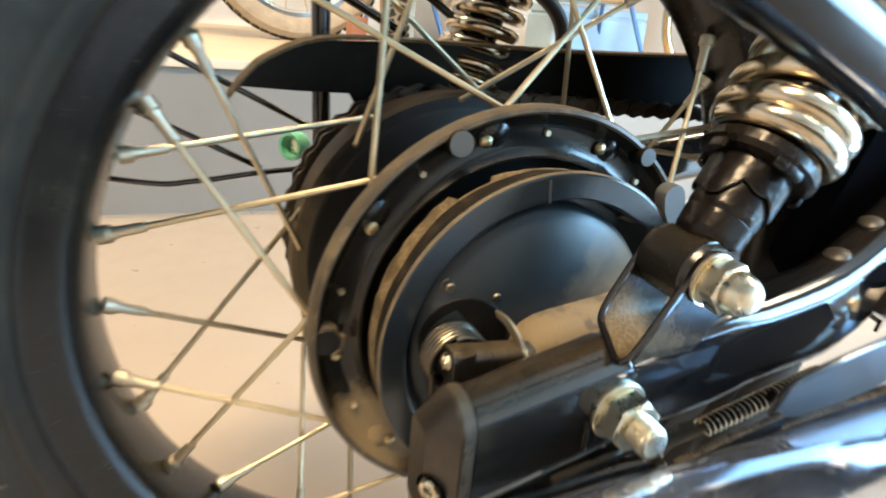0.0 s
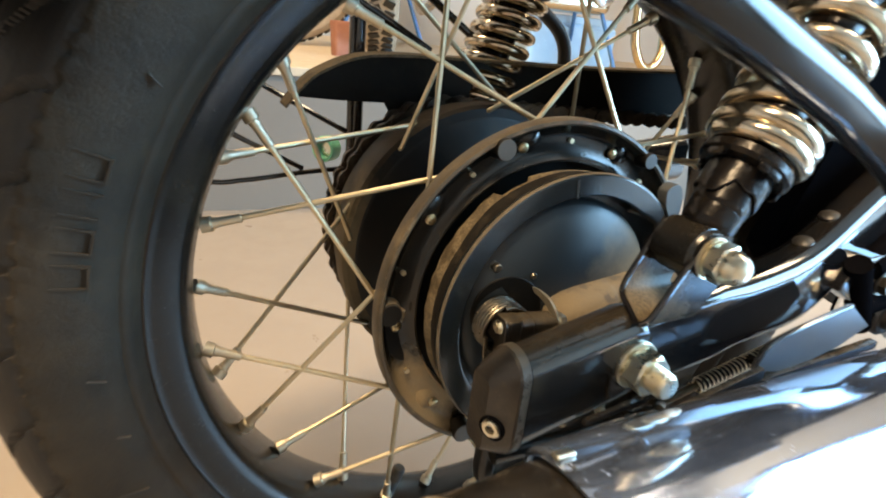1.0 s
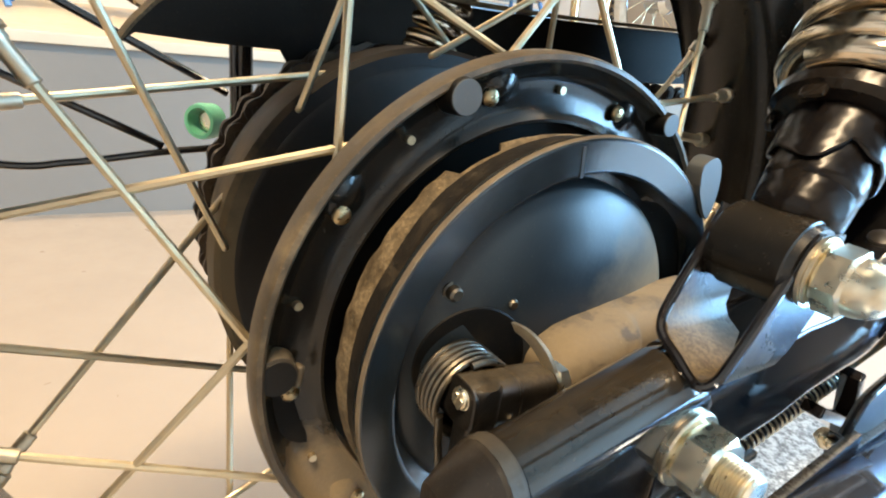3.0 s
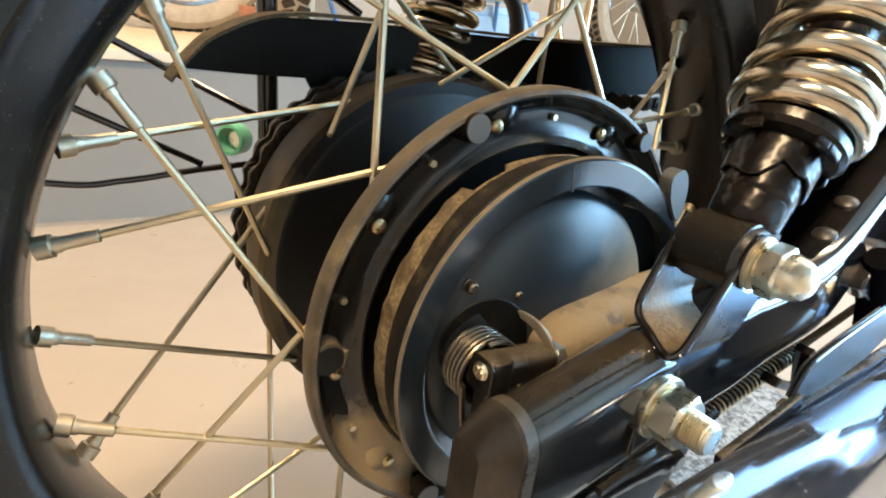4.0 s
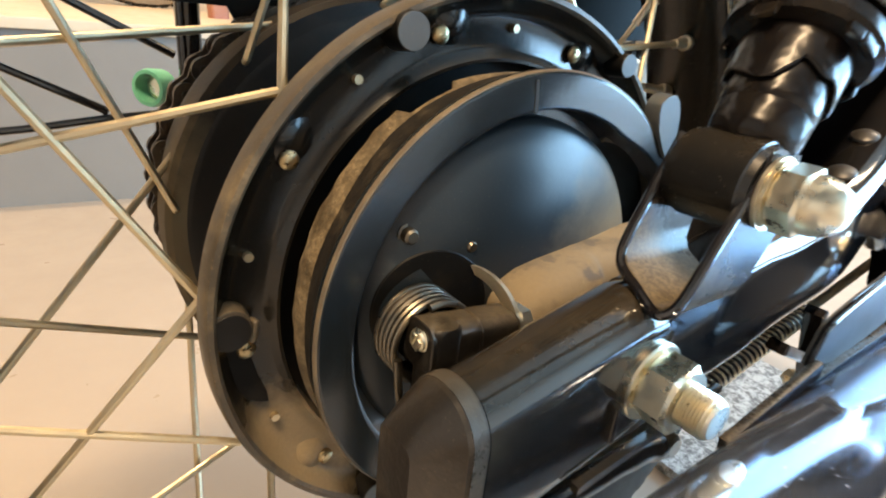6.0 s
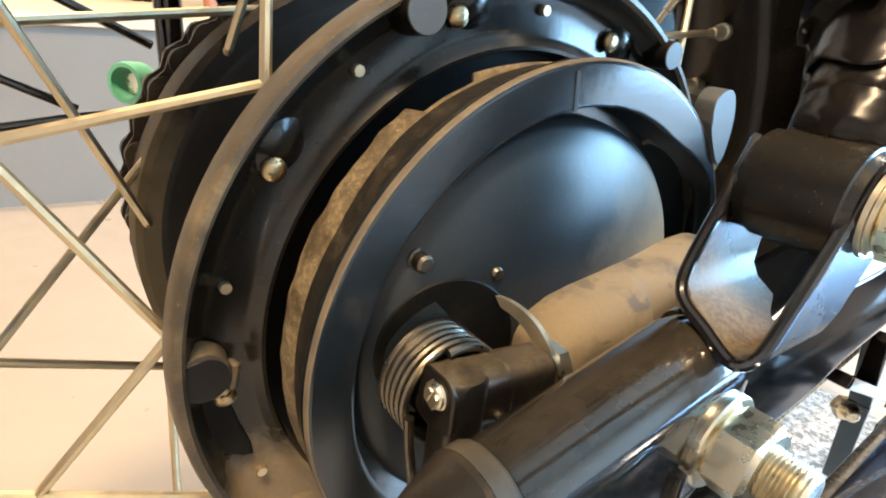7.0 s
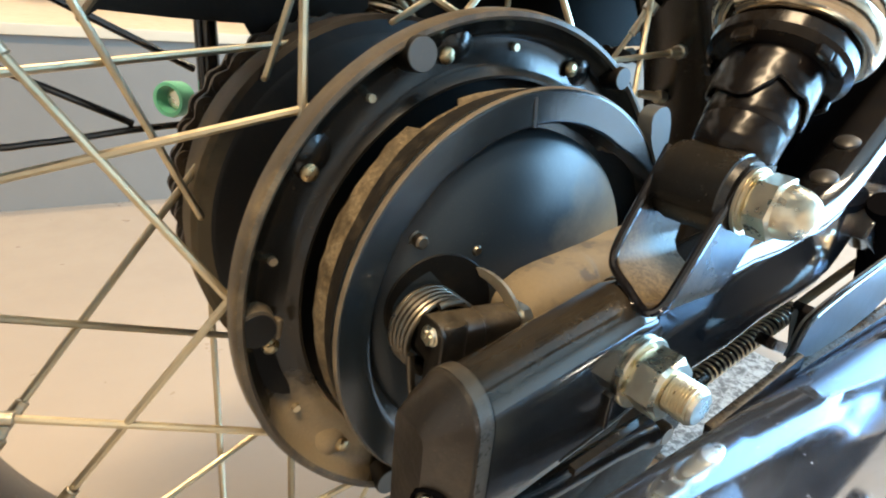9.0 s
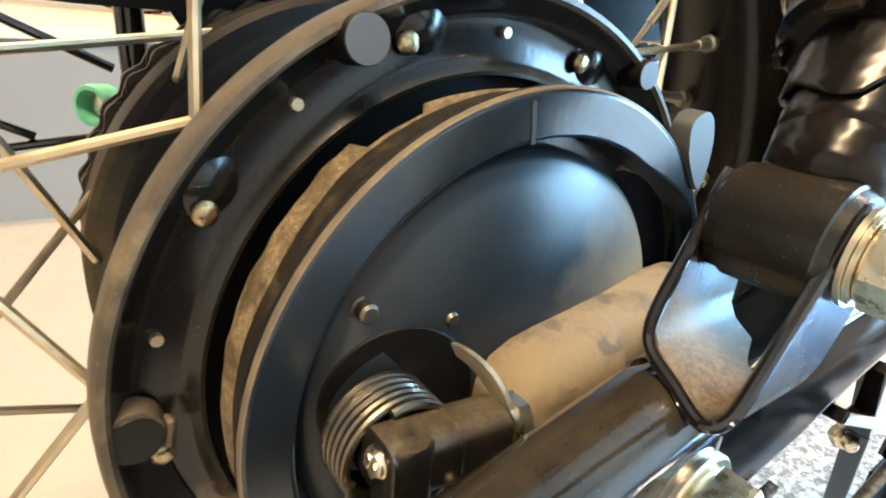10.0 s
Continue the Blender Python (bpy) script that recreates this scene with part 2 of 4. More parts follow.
HANGER = painted("satin_grey_plate", (0.05, 0.053, 0.058), 0.34, 0.0, 0.08, 30.0)
PAVING = plain("pale_paving", (0.45, 0.44, 0.42), (0.55, 0.54, 0.51), 1.0, 0.7)
CLAY = plain("red_brown_clay", (0.35, 0.14, 0.09), (0.42, 0.20, 0.13), 25.0, 0.6)
TAN = plain("pale_tyre_side", (0.30, 0.24, 0.17), (0.42, 0.35, 0.26), 30.0, 0.7)
BRASSY = metal("golden_plate", (0.72, 0.52, 0.28), 0.22, (0.36, 0.25, 0.12), 0.4, 60.0)
PALEBLUE = plain("pale_blue_gloss_plastic", (0.42, 0.60, 0.78), (0.48, 0.66, 0.82), 8.0, 0.2, 0.05)
BLUE = plain("blue_paint", (0.05, 0.16, 0.40), (0.10, 0.25, 0.50), 20.0, 0.3)


# ---- mesh helpers ----
def finish(name, bm, mat, parent=None, label="", sharp=32.0):
    bmesh.ops.recalc_face_normals(bm, faces=bm.faces)
    me = bpy.data.meshes.new(name)
    bm.to_mesh(me)
    bm.free()
    me.materials.append(mat)
    for f in me.polygons:
        f.use_smooth = True
    me.set_sharp_from_angle(angle=radians(sharp))
    ob = new(name, me)
    flat = ob.modifiers.new("even_normals", "WEIGHTED_NORMAL")
    flat.keep_sharp = True
    ob.parent = parent
    if label:
        ob["label"] = label
    return ob


def part(name, bm, mat, parent, label="", sharp=32.0):
    return finish(name, bm, mat, parent, label, sharp)


def empty(name, at, label, category, group="", kind=""):
    ob = new(name)
    ob.location = at
    ob.empty_display_size = 0.05
    bpy.context.view_layer.update()
    return tagged(ob, label, category, group, kind)


def frame_of(d):
    """A turn that carries z to the direction d."""
    return Vector(d).to_track_quat("Z", "Y").to_matrix().to_4x4()


def turned(bm, at, d, profile, seg=32, start=0.0, sweep=360.0):
    """A body of revolution: profile rows are (distance along d, radius)."""
    m = Matrix.Translation(at) @ frame_of(d)
    full = sweep >= 359.9
    n = seg if full else seg + 1
    rings = []
    for s, r in profile:
        if r < 1e-6:
            rings.append([bm.verts.new(m @ Vector((0, 0, s)))])
        else:
            rings.append([bm.verts.new(m @ Vector((r * math.cos(a), r * math.sin(a), s))) for a in (radians(start + sweep * i / seg) for i in range(n))])
    for a, b in zip(rings, rings[1:]):
        for i in range(n if full else n - 1):
            j = (i + 1) % n
            quad = [a[i % len(a)], a[j % len(a)], b[j % len(b)], b[i % len(b)]]
            quad = list(dict.fromkeys(quad))
            if len(quad) > 2:
                bm.faces.new(quad)
    return bm


def wheel_ring(bm, profile, y0=0.0, z0=0.0, seg=96, closed=False):
    """Turned about the axle line; profile rows are (radius, y)."""
    rings = []
    for r, y in profile:
        rings.append([bm.verts.new((r * math.cos(a), y + y0, z0 + r * math.sin(a))) for a in (2 * math.pi * i / seg for i in range(seg))])
    pairs = list(zip(rings, rings[1:])) + ([(rings[-1], rings[0])] if closed else [])
    for a, b in pairs:
        for i in range(seg):
            j = (i + 1) % seg
            bm.faces.new((a[i], a[j], b[j], b[i]))
    return bm


def smooth_path(points, steps=8):
    """Catmull-Rom through the points."""
    p = [Vector(q) for q in points]
    p = [2 * p[0] - p[1]] + p + [2 * p[-1] - p[-2]]
    out = []
    for i in range(1, len(p) - 2):
        for k in range(steps):
            t = k / steps
            a, b, c, d = p[i - 1 : i + 3]
            out.append(0.5 * (2 * b + (c - a) * t + (2 * a - 5 * b + 4 * c - d) * t * t + (3 * b - a - 3 * c + d) * t**3))
    return out + [p[-2]]


def tube(bm, path, radius, seg=12, caps=True):
    """A round bar along the path; radius may be a number or a list."""
    path = [Vector(q) for q in path]
    n = len(path)
    rad = radius if isinstance(radius, (list, tuple)) else [radius] * n
    tang = [(path[min(i + 1, n - 1)] - path[max(i - 1, 0)]).normalized() for i in range(n)]
    side = tang[0].orthogonal().normalized()
    rings = []
    for i in range(n):
        side = (side - tang[i] * side.dot(tang[i])).normalized()
        other = tang[i].cross(side)
        rings.append([bm.verts.new(path[i] + rad[i] * (math.cos(a) * side + math.sin(a) * other)) for a in (2 * math.pi * k / seg for k in range(seg))])
    for a, b in zip(rings, rings[1:]):
        for k in range(seg):
            j = (k + 1) % seg
            bm.faces.new((a[k], a[j], b[j], b[k]))
    if caps:
        bm.faces.new(rings[0][::-1])
        bm.faces.new(rings[-1])
    return bm


def helix(at, d, radius, length, turns, per=28, phase=0.0, ends=0.0):
    """Points of a coil spring; ends: turns at each end that lie close together."""
    m = Matrix.Translation(at) @ frame_of(d)
    out = []
    n = int(turns * per)
    for i in range(n + 1):
        u = i / per
        if ends:
            flat = 0.5
            k = min(u, ends) * flat + max(0.0, min(u, turns - ends) - ends) + max(0.0, u - (turns - ends)) * flat
            s = k / (turns - 2 * ends + 2 * ends * flat)
        else:
            s = u / turns
        a = 2 * math.pi * u + phase
        out.append(m @ Vector((radius * math.cos(a), radius * math.sin(a), s * length)))
    return out


def smooth_pairs(points, steps=4):
    """A smooth line through pairs of numbers."""
    return [(q.x, q.y) for q in smooth_path([(a, b, 0) for a, b in points], steps)]


def rounded(w, h, r, n=6):
    """A rounded rectangle's outline, w across and h high."""
    out = []
    for cx, cy, a0 in ((w / 2 - r, h / 2 - r, 0), (-w / 2 + r, h / 2 - r, 90), (-w / 2 + r, -h / 2 + r, 180), (w / 2 - r, -h / 2 + r, 270)):
        for k in range(n + 1):
            a = radians(a0 + 90 * k / n)
            out.append((cx + r * math.cos(a), cy + r * math.sin(a)))
    return out


def loft(bm, rings, caps=True):
    """Skins rings of points of equal count."""
    vr = [[bm.verts.new(p) for p in ring] for ring in rings]
    n = len(vr[0])
    for a, b in zip(vr, vr[1:]):
        for k in range(n):
            j = (k + 1) % n
            bm.faces.new((a[k], a[j], b[j], b[k]))
    if caps:
        bm.faces.new(vr[0][::-1])
        bm.faces.new(vr[-1])
    return bm


def box(bm, size, m, bevel=0.0, seg=2):
    """A block with rounded edges at the pose m."""
    made = bmesh.ops.create_cube(bm, size=1.0, matrix=m @ Matrix.Diagonal((*size, 1)))
    if bevel:
        edges = {e for v in made["verts"] for e in v.link_edges}
        bmesh.ops.bevel(bm, geom=list(edges), offset=bevel, segments=seg, profile=0.5, affect="EDGES")
    return bm


def slab(bm, outline, d, depth, at=(0, 0, 0), bevel=0.0):
    """A flat plate: the outline in the x-z plane, depth along y."""
    front = [bm.verts.new((x + at[0], at[1], z + at[2])) for x, z in outline]
    back = [bm.verts.new((x + at[0], at[1] + depth, z + at[2])) for x, z in outline]
    n = len(front)
    bm.faces.new(front)
    bm.faces.new(back[::-1])
    for k in range(n):
        j = (k + 1) % n
        bm.faces.new((front[k], back[k], back[j], front[j]))
    if bevel:
        bmesh.ops.bevel(bm, geom=[e for e in bm.edges], offset=bevel, segments=2, profile=0.5, affect="EDGES")
    return bm


def hex_body(bm, at, d, flats, height, hole=0.0, roll=0.0, chamfer=0.12):
    """A hexagon nut or bolt head, its base at the point, with turned corners."""
    m = Matrix.Translation(at) @ frame_of(d) @ pose(0, 0, 0, 0, 0, roll)
    c = flats / math.sqrt(3)
    rows = [(0.0, flats / 2 * 0.97), (height * chamfer, c), (height * (1 - chamfer), c), (height, flats / 2 * 0.95)]
    rings = []
    for s, r in rows:
        ring = []
        for k in range(36):
            a = 2 * math.pi * k / 36
            lim = flats / 2 / math.cos((a % (math.pi / 3)) - math.pi / 6)
            q = min(r, lim)
            ring.append(m @ Vector((q * math.cos(a), q * math.sin(a), s)))
        rings.append(ring)
    if hole:
        rings += [[m @ Vector((hole * math.cos(2 * math.pi * k / 36), hole * math.sin(2 * math.pi * k / 36), s)) for k in range(36)] for s in (height, 0.0)]
        rings.append(rings[0])
        return loft(bm, rings, caps=False)
    return loft(bm, rings)


def polar(r, deg, y):
    return Vector((r * math.cos(radians(deg)), y, AXLE + r * math.sin(radians(deg))))


OUT = (0, -1, 0)
AXLE = 0.31

# ---- setting ----


def setting(name, bm, mat, label, category):
    return tagged(finish(name, bm, mat), label, category, kind="structure")


TURN = -4.3  # the platform stands a little askew to the bike
bm = bmesh.new()
box(bm, (6.4, 6.4, 0.1), pose(-0.4, 0.1, -0.05))
setting("floor", bm, FLOOR, "pale beige polished showroom floor", "floor")
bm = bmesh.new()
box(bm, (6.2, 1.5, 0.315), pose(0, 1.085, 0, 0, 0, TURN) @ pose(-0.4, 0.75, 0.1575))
setting("platform", bm, PLAT, "raised display platform, grey-white front coloured darker for its shade", "platform")
bm = bmesh.new()
box(bm, (6.2, 1.52, 0.020), pose(0, 1.085, 0, 0, 0, TURN) @ pose(-0.4, 0.748, 0.325), 0.003)
setting("platform_top", bm, LEDGE, "beige tiled top of the display platform", "platform")
bm = bmesh.new()
box(bm, (6.2, 0.1, 2.8), pose(0, 1.085, 0, 0, 0, TURN) @ pose(-0.4, 1.55, 1.4))
setting("wall_north", bm, CEIL, "plain cream-white wall behind the platform", "wall")
bm = bmesh.new()
box(bm, (0.1, 6.0, 2.8), pose(-3.5, 0.0, 1.4))
setting("wall_west", bm, WALL, "unseen plain grey-white wall that closes the room", "wall")
bm = bmesh.new()
for sy, sz, py, pz in ((3.75, 2.8, 1.475, 1.4), (0.4, 2.8, -2.8, 1.4), (2.2, 0.55, -1.5, 2.525)):
    box(bm, (0.1, sy, sz), pose(2.7, py, pz))
setting("wall_east", bm, DIM, "dim-toned wall, added to close the room round the wide open shop front", "wall")
# unseen wall behind the viewer, kept pale so the black paint reflects grey
bm = bmesh.new()
box(bm, (6.2, 0.1, 2.8), pose(-0.5, -3.0, 1.4))
setting("wall_south", bm, WALL, "unseen plain grey-white wall that closes the room", "wall")
bm = bmesh.new()
box(bm, (6.4, 6.6, 0.1), pose(-0.4, 0.2, 2.85))
setting("ceiling", bm, DIM, "unseen grey-brown ceiling, toned dim for reflections and fill", "ceiling")
bm = bmesh.new()
box(bm, (30.0, 60.0, 0.1), pose(17.8, 0.0, -0.08))
box(bm, (6.4, 27.0, 0.1), pose(-0.4, -16.6, -0.08))
setting("ground", bm, PAVING, "pale sunlit paving outside the shop front", "ground")



def granite():
    m, nt, p = shader("speckled_grey_granite", GRANITE_A, 0.45)
    grain = ramp(nt, noise_tex(nt, 130.0, 3.0, 0.7), 0.40, 0.60)
    nt.links.new(mixed(nt, grain, GRANITE_A, GRANITE_B), p.inputs["Base Color"])
    bump(nt, p, noise_tex(nt, 300.0, 3.0), 0.1, 0.001)
    return m


bm = bmesh.new()
box(bm, (0.30, 0.30, 0.012), pose(0.475, 0.03, 0.006), 0.002)
setting("granite_slab", bm, granite(), "speckled grey granite slab let into the floor", "slab")

# ---- the motorcycle ----
bike = empty("motorcycle", (0, 0, 0), "black motorcycle with chrome silencer parked on pale floor", "motorcycle")

# hub, rim and tyre
MID = 0.050
bm = bmesh.new()
wheel_ring(bm, [(0.060, 0.034), (0.0862, 0.034), (0.0867, 0.0070), (0.0871, 0.0022), (0.0878, 0.0004), (0.0890, 0.0003), (0.0912, 0.0024), (0.0940, 0.0044), (0.1022, 0.0046), (0.1062, 0.0030), (0.1088, -0.0016), (0.1102, -0.0036)], 0, AXLE, 128)
wheel = part("rear_wheel", bm, HUBPAINT, bike, "black spoked rear wheel with drum hub", 40)
bm = bmesh.new()
wheel_ring(bm, [(0.1124, 0.0068), (0.1090, 0.0085), (0.0950, 0.0100), (0.0640, 0.0160), (0.0560, 0.0300), (0.0560, 0.0660), (0.0700, 0.0790), (0.0960, 0.0830), (0.0986, 0.0842)], 0, AXLE)
part("hub_shell", bm, SHELL, wheel, "matte black hub shell between the flanges", 40)
bm = bmesh.new()
wheel_ring(bm, [(0.1102, -0.0036), (0.1114, -0.0047), (0.1132, -0.0042), (0.1141, -0.0018), (0.1142, 0.0040), (0.1124, 0.0068)], 0, AXLE, 128)
part("flange_rim", bm, LIP, wheel, "dusty grey rounded edge of the hub flange", 50)
bm = bmesh.new()
wheel_ring(bm, [(0.0985, 0.0840), (0.1045, 0.0850), (0.1068, 0.0880), (0.1062, 0.1060), (0.1000, 0.1320), (0.0940, 0.1420), (0.0600, 0.1430)], 0, AXLE)
part("sprocket_carrier", bm, CARRIER, wheel, "brown dust-caked sprocket carrier edge")
# ridges and bosses pressed into the flange between the spoke heads
for k in range(9):
    a = 66.5 + 40 * k
    bm = bmesh.new()
    at = polar(0.1035, a - 3.4, 0.0050)
    turned(bm, at, OUT, [(0.0, 0.0096), (0.0006, 0.0084), (0.0014, 0.0068), (0.0022, 0.0050), (0.0028, 0.0033), (0.0031, 0.0016), (0.0032, 0.0)], 24)
    part("dimple", bm, HUBPAINT, wheel, sharp=80)


def flange_pad(a, r, radius, y, height, mat=None):
    bm = bmesh.new()
    turned(bm, polar(r, a, y + height), OUT, [(0.0, radius * 1.12), (height * 0.75, radius * 1.03), (height * 0.96, radius), (height, radius * 0.93), (height, 0.0)], 32)
    boss = part("boss", bm, mat or GUARD, wheel, "round casting boss")
    if not mat:
        bm = bmesh.new()
        turned(bm, polar(r, a, y + 0.0002), OUT, [(0.0, radius * 0.97), (0.0004, radius * 0.95), (0.0005, 0.0)], 32)
        part("boss_face", bm, PADS, wheel, "flat grey face of a boss")
    return boss



for a, r, q in ((115.2, 0.1068, 0.0062), (54.0, 0.1098, 0.0050), (243.5, 0.1075, 0.0068), (295.0, 0.1068, 0.0062)):
    flange_pad(a, r, q, -0.0070, 0.0095)
flange_pad(179.5, 0.1055, 0.0070, -0.0030, 0.0065, LIP)
bm = bmesh.new()
turned(bm, polar(0.1055, 180.1, -0.0029), OUT, [(0.0, 0.0068), (0.0004, 0.0066), (0.0005, 0.0)], 32)
part("boss_face", bm, SHELL, wheel, "black face of a boss")
# hollow below that boss, its shade a black plate; casting flash tongue beside it
bm = bmesh.new()
hollow = [(0.1075, 183.6), (0.1080, 187.0), (0.1078, 191.0), (0.1066, 195.0), (0.1045, 198.5), (0.1010, 200.8), (0.0985, 201.6), (0.0975, 199.0), (0.0980, 194.0), (0.0985, 189.0), (0.0990, 185.0), (0.1030, 184.0)]
for y, g in ((0.0046, 1.0), (0.0034, 1.0), (0.0030, 0.94)):
    hollow_ring = [polar(0.1030 + (r - 0.1030) * g, 191.5 + (a - 191.5) * g, y) for r, a in hollow]
    loop = [bm.verts.new(p) for p in hollow_ring]
    if y < 0.0046:
        for k in range(len(loop)):
            bm.faces.new((last[k], last[(k + 1) % len(loop)], loop[(k + 1) % len(loop)], loop[k]))
    last = loop
bm.faces.new(last)
bmesh.ops.recalc_face_normals(bm, faces=bm.faces)
part("pocket_shade", bm, CAMBLACK, wheel, "black plate in place of a shaded hollow in the flange", 60)
bm = bmesh.new()
box(bm, (0.0030, 0.0050, 0.0085), Matrix.Translation(polar(0.0978, 181.3, 0.0000)) @ pose(0, 0, 0, 0, 14, 18), 0.0013, 3)
part("casting_flash", bm, LIP, wheel, "tan tongue of casting flash")

bm = bmesh.new()
inner = [(0.2330, 0.0365), (0.2300, 0.0375), (0.2260, 0.0350), (0.2160, 0.0325), (0.2110, 0.0280), (0.2070, 0.0190), (0.2050, 0.0000)]
half = [(0.2335, 0.0345), (0.2335, 0.0330), (0.2300, 0.0305), (0.2200, 0.0290), (0.2150, 0.0260), (0.2110, 0.0180), (0.2090, 0.0000)]
wheel_ring(bm, [(r, -y) for r, y in inner] + [(r, y) for r, y in inner[-2::-1]] + [(r, y) for r, y in half] + [(r, -y) for r, y in half[-2::-1]], MID, AXLE, 128, True)
part("rim", bm, RIMPAINT, wheel, "black painted steel wheel rim", 40)


def tyre_mesh():
    """A tyre with slanted grooves cut into the tread and shoulder, and raised rings on its side."""
    side = [(0.2280, 0.0330), (0.2335, 0.0395), (0.2350, 0.0418), (0.2365, 0.0434), (0.2380, 0.0446), (0.2395, 0.0450), (0.2405, 0.0449), (0.2430, 0.0480), (0.2500, 0.0520), (0.2580, 0.0545), (0.2660, 0.0556), (0.2720, 0.0556), (0.2780, 0.0548), (0.2800, 0.0543), (0.2812, 0.0530), (0.2835, 0.0522), (0.2860, 0.0508), (0.2900, 0.0474), (0.2940, 0.0428), (0.2980, 0.0366), (0.3020, 0.0290), (0.3055, 0.0200), (0.3080, 0.0100), (0.3090, 0.0045), (0.3095, 0.0)]
    tread = [q for q in side if q[0] > 0.2805]
    fine = []
    for (r0, y0), (r1, y1) in zip(tread, tread[1:]):
        fine += [(r0 + (r1 - r0) * k / 4, y0 + (y1 - y0) * k / 4) for k in range(4)]
    side = [q for q in side if q[0] < 0.2805] + fine + [side[-1]]
    prof = [(r, -y) for r, y in side] + [(r, y) for r, y in side[-2::-1]]
    seg = 1440
    v, f = [], []
    for i in range(seg):
        a = 2 * math.pi * i / seg
        deg = 360.0 * i / seg
        for r, y in prof:
            d = 0.0
            if r > 0.2790:
                lane = abs(y)
                phase = ((deg + 270.0 * lane) / 8.0) % 1.0
                if phase < 0.13 and lane > 0.008:
                    d = 0.0042 * min(1.0, (r - 0.2790) / 0.006)
                if lane < 0.003:
                    d = 0.003
            if 0.2770 < r < 0.2830 and (deg / 2.6 + 0.15 * math.sin(deg)) % 1.0 < 0.45:
                d += 0.0016
            v.append(((r - d) * math.cos(a), y + MID, AXLE + (r - d) * math.sin(a)))
    n = len(prof)
    for i in range(seg):
        j = (i + 1) % seg
        for k in range(n - 1):
            f.append((i * n + k, j * n + k, j * n + k + 1, i * n + k + 1))
    me = bpy.data.meshes.new("tyre")
    me.from_pydata(v, [], f)
    me.materials.append(RUBBER)
    me.materials.append(TREAD)
    outer = [r > 0.2805 for r, y in prof]
    for q in me.polygons:
        q.use_smooth = True
        q.material_index = 1 if outer[q.vertices[0] % n] else 0
    me.set_sharp_from_angle(angle=radians(38))
    ob = new("tyre", me)
    ob.parent = wheel
    ob["label"] = "dusty black rubber tyre with slanted tread grooves"
    return ob


tyre_mesh()

# spokes and their nipples
SPOKES = []
for k in range(9):
    SPOKES.append((66.5 + 40 * k, 29.0 + 40 * k, 0))
    SPOKES.append((86.5 + 40 * k, 127.3 + 40 * k, 0))
    SPOKES.append((53.2 + 40 * k, 19.5 + 40 * k, 1))
    SPOKES.append((73.5 + 40 * k, 117.5 + 40 * k, 2))
for hole, nip, kind in SPOKES:
    near = kind == 0
    y = 0.0060 if near else (0.0880 if kind == 1 else 0.0960)
    h = polar(0.1025 if kind == 1 else 0.0998, hole, y)
    n = polar(0.2035, nip, 0.0425 if near else 0.0575)
    d = (n - h).normalized()
    side = Vector((0, 1 if near or kind == 2 else -1, 0))
    bm = bmesh.new()
    tube(bm, [h - side * 0.0035, h + side * 0.0022, h + side * 0.0036 + d * 0.0018, n - d * 0.006], 0.00165, 8)
    if near:
        proud = int(round((hole - 66.5) / 20)) % 2 == 0
        out, big = (0.0014, 1.0) if proud else (-0.0020, 0.7)
        head = bmesh.new()
        turned(head, h - side * (0.0012 + out), OUT, [(q * big, r * big) for q, r in ((0.0, 0.0033), (0.0010, 0.0034), (0.0016, 0.0030), (0.0021, 0.0020), (0.0023, 0.0009), (0.0021, 0.0))], 18)
        part("spoke_head", head, RIVET, wheel)
    part("spoke", bm, SPOKE, wheel)
    bm = bmesh.new()
    turned(bm, n - d * 0.0205, d, [(0.0, 0.0019), (0.0004, 0.0027), (0.0130, 0.0028), (0.0135, 0.0033), (0.0155, 0.0033), (0.0160, 0.0046), (0.0215, 0.0046)], 8)
    part("nipple", bm, NIPPLE, wheel, sharp=50)

# valve stem
bm = bmesh.new()
va = polar(0.2060, 249.0, MID)
turned(bm, va, (polar(0.1, 249.0, MID) - va).normalized(), [(0.0, 0.0055), (0.004, 0.0045), (0.012, 0.0040), (0.013, 0.0048), (0.024, 0.0048), (0.025, 0.0038), (0.025, 0.0)], 16)
part("valve", bm, MATTE, wheel, "short black tyre valve")

# brake panel
PZ = AXLE + 0.0008
bm = bmesh.new()
wheel_ring(bm, [(0.0500, -0.0150), (0.0735, -0.0160), (0.0744, -0.0180), (0.0747, -0.0290), (0.0750, -0.0299), (0.0757, -0.0302), (0.0763, -0.03022), (0.0866, -0.03022), (0.0872, -0.0301), (0.0878, -0.0297), (0.0881, -0.0289), (0.0881, -0.0262), (0.0870, -0.0245), (0.0830, -0.0240)], 0, PZ, 128)
for v in bm.verts:
    q = math.degrees(math.atan2(v.co.z - PZ, v.co.x))
    r = math.hypot(v.co.x, v.co.z - PZ)
    if 0.0740 < r < 0.0765 and -10 < q < 60:
        f = min(1.0, (60 - q) / 34)
        f = f * f * (3 - 2 * f) * 0.0108 / r + 1
        v.co.x, v.co.z = v.co.x * f, PZ + (v.co.z - PZ) * f
    low = max(0.0, 1 - abs(q % 360 - 222) / 62)
    if low and r < 0.0760:
        low = low * low * (3 - 2 * low)
        depth = (v.co.y + 0.0302) / 0.0152
        f = 1 - low * 0.0075 * max(depth, 0.0) / r
        v.co.x, v.co.z = v.co.x * f, PZ + (v.co.z - PZ) * f
        v.co.y = v.co.y - low * 0.0085 * max(depth, 0.0)
panel = part("brake_panel", bm, PANEL, bike, "satin dark grey drum brake panel", 32)
bm = bmesh.new()
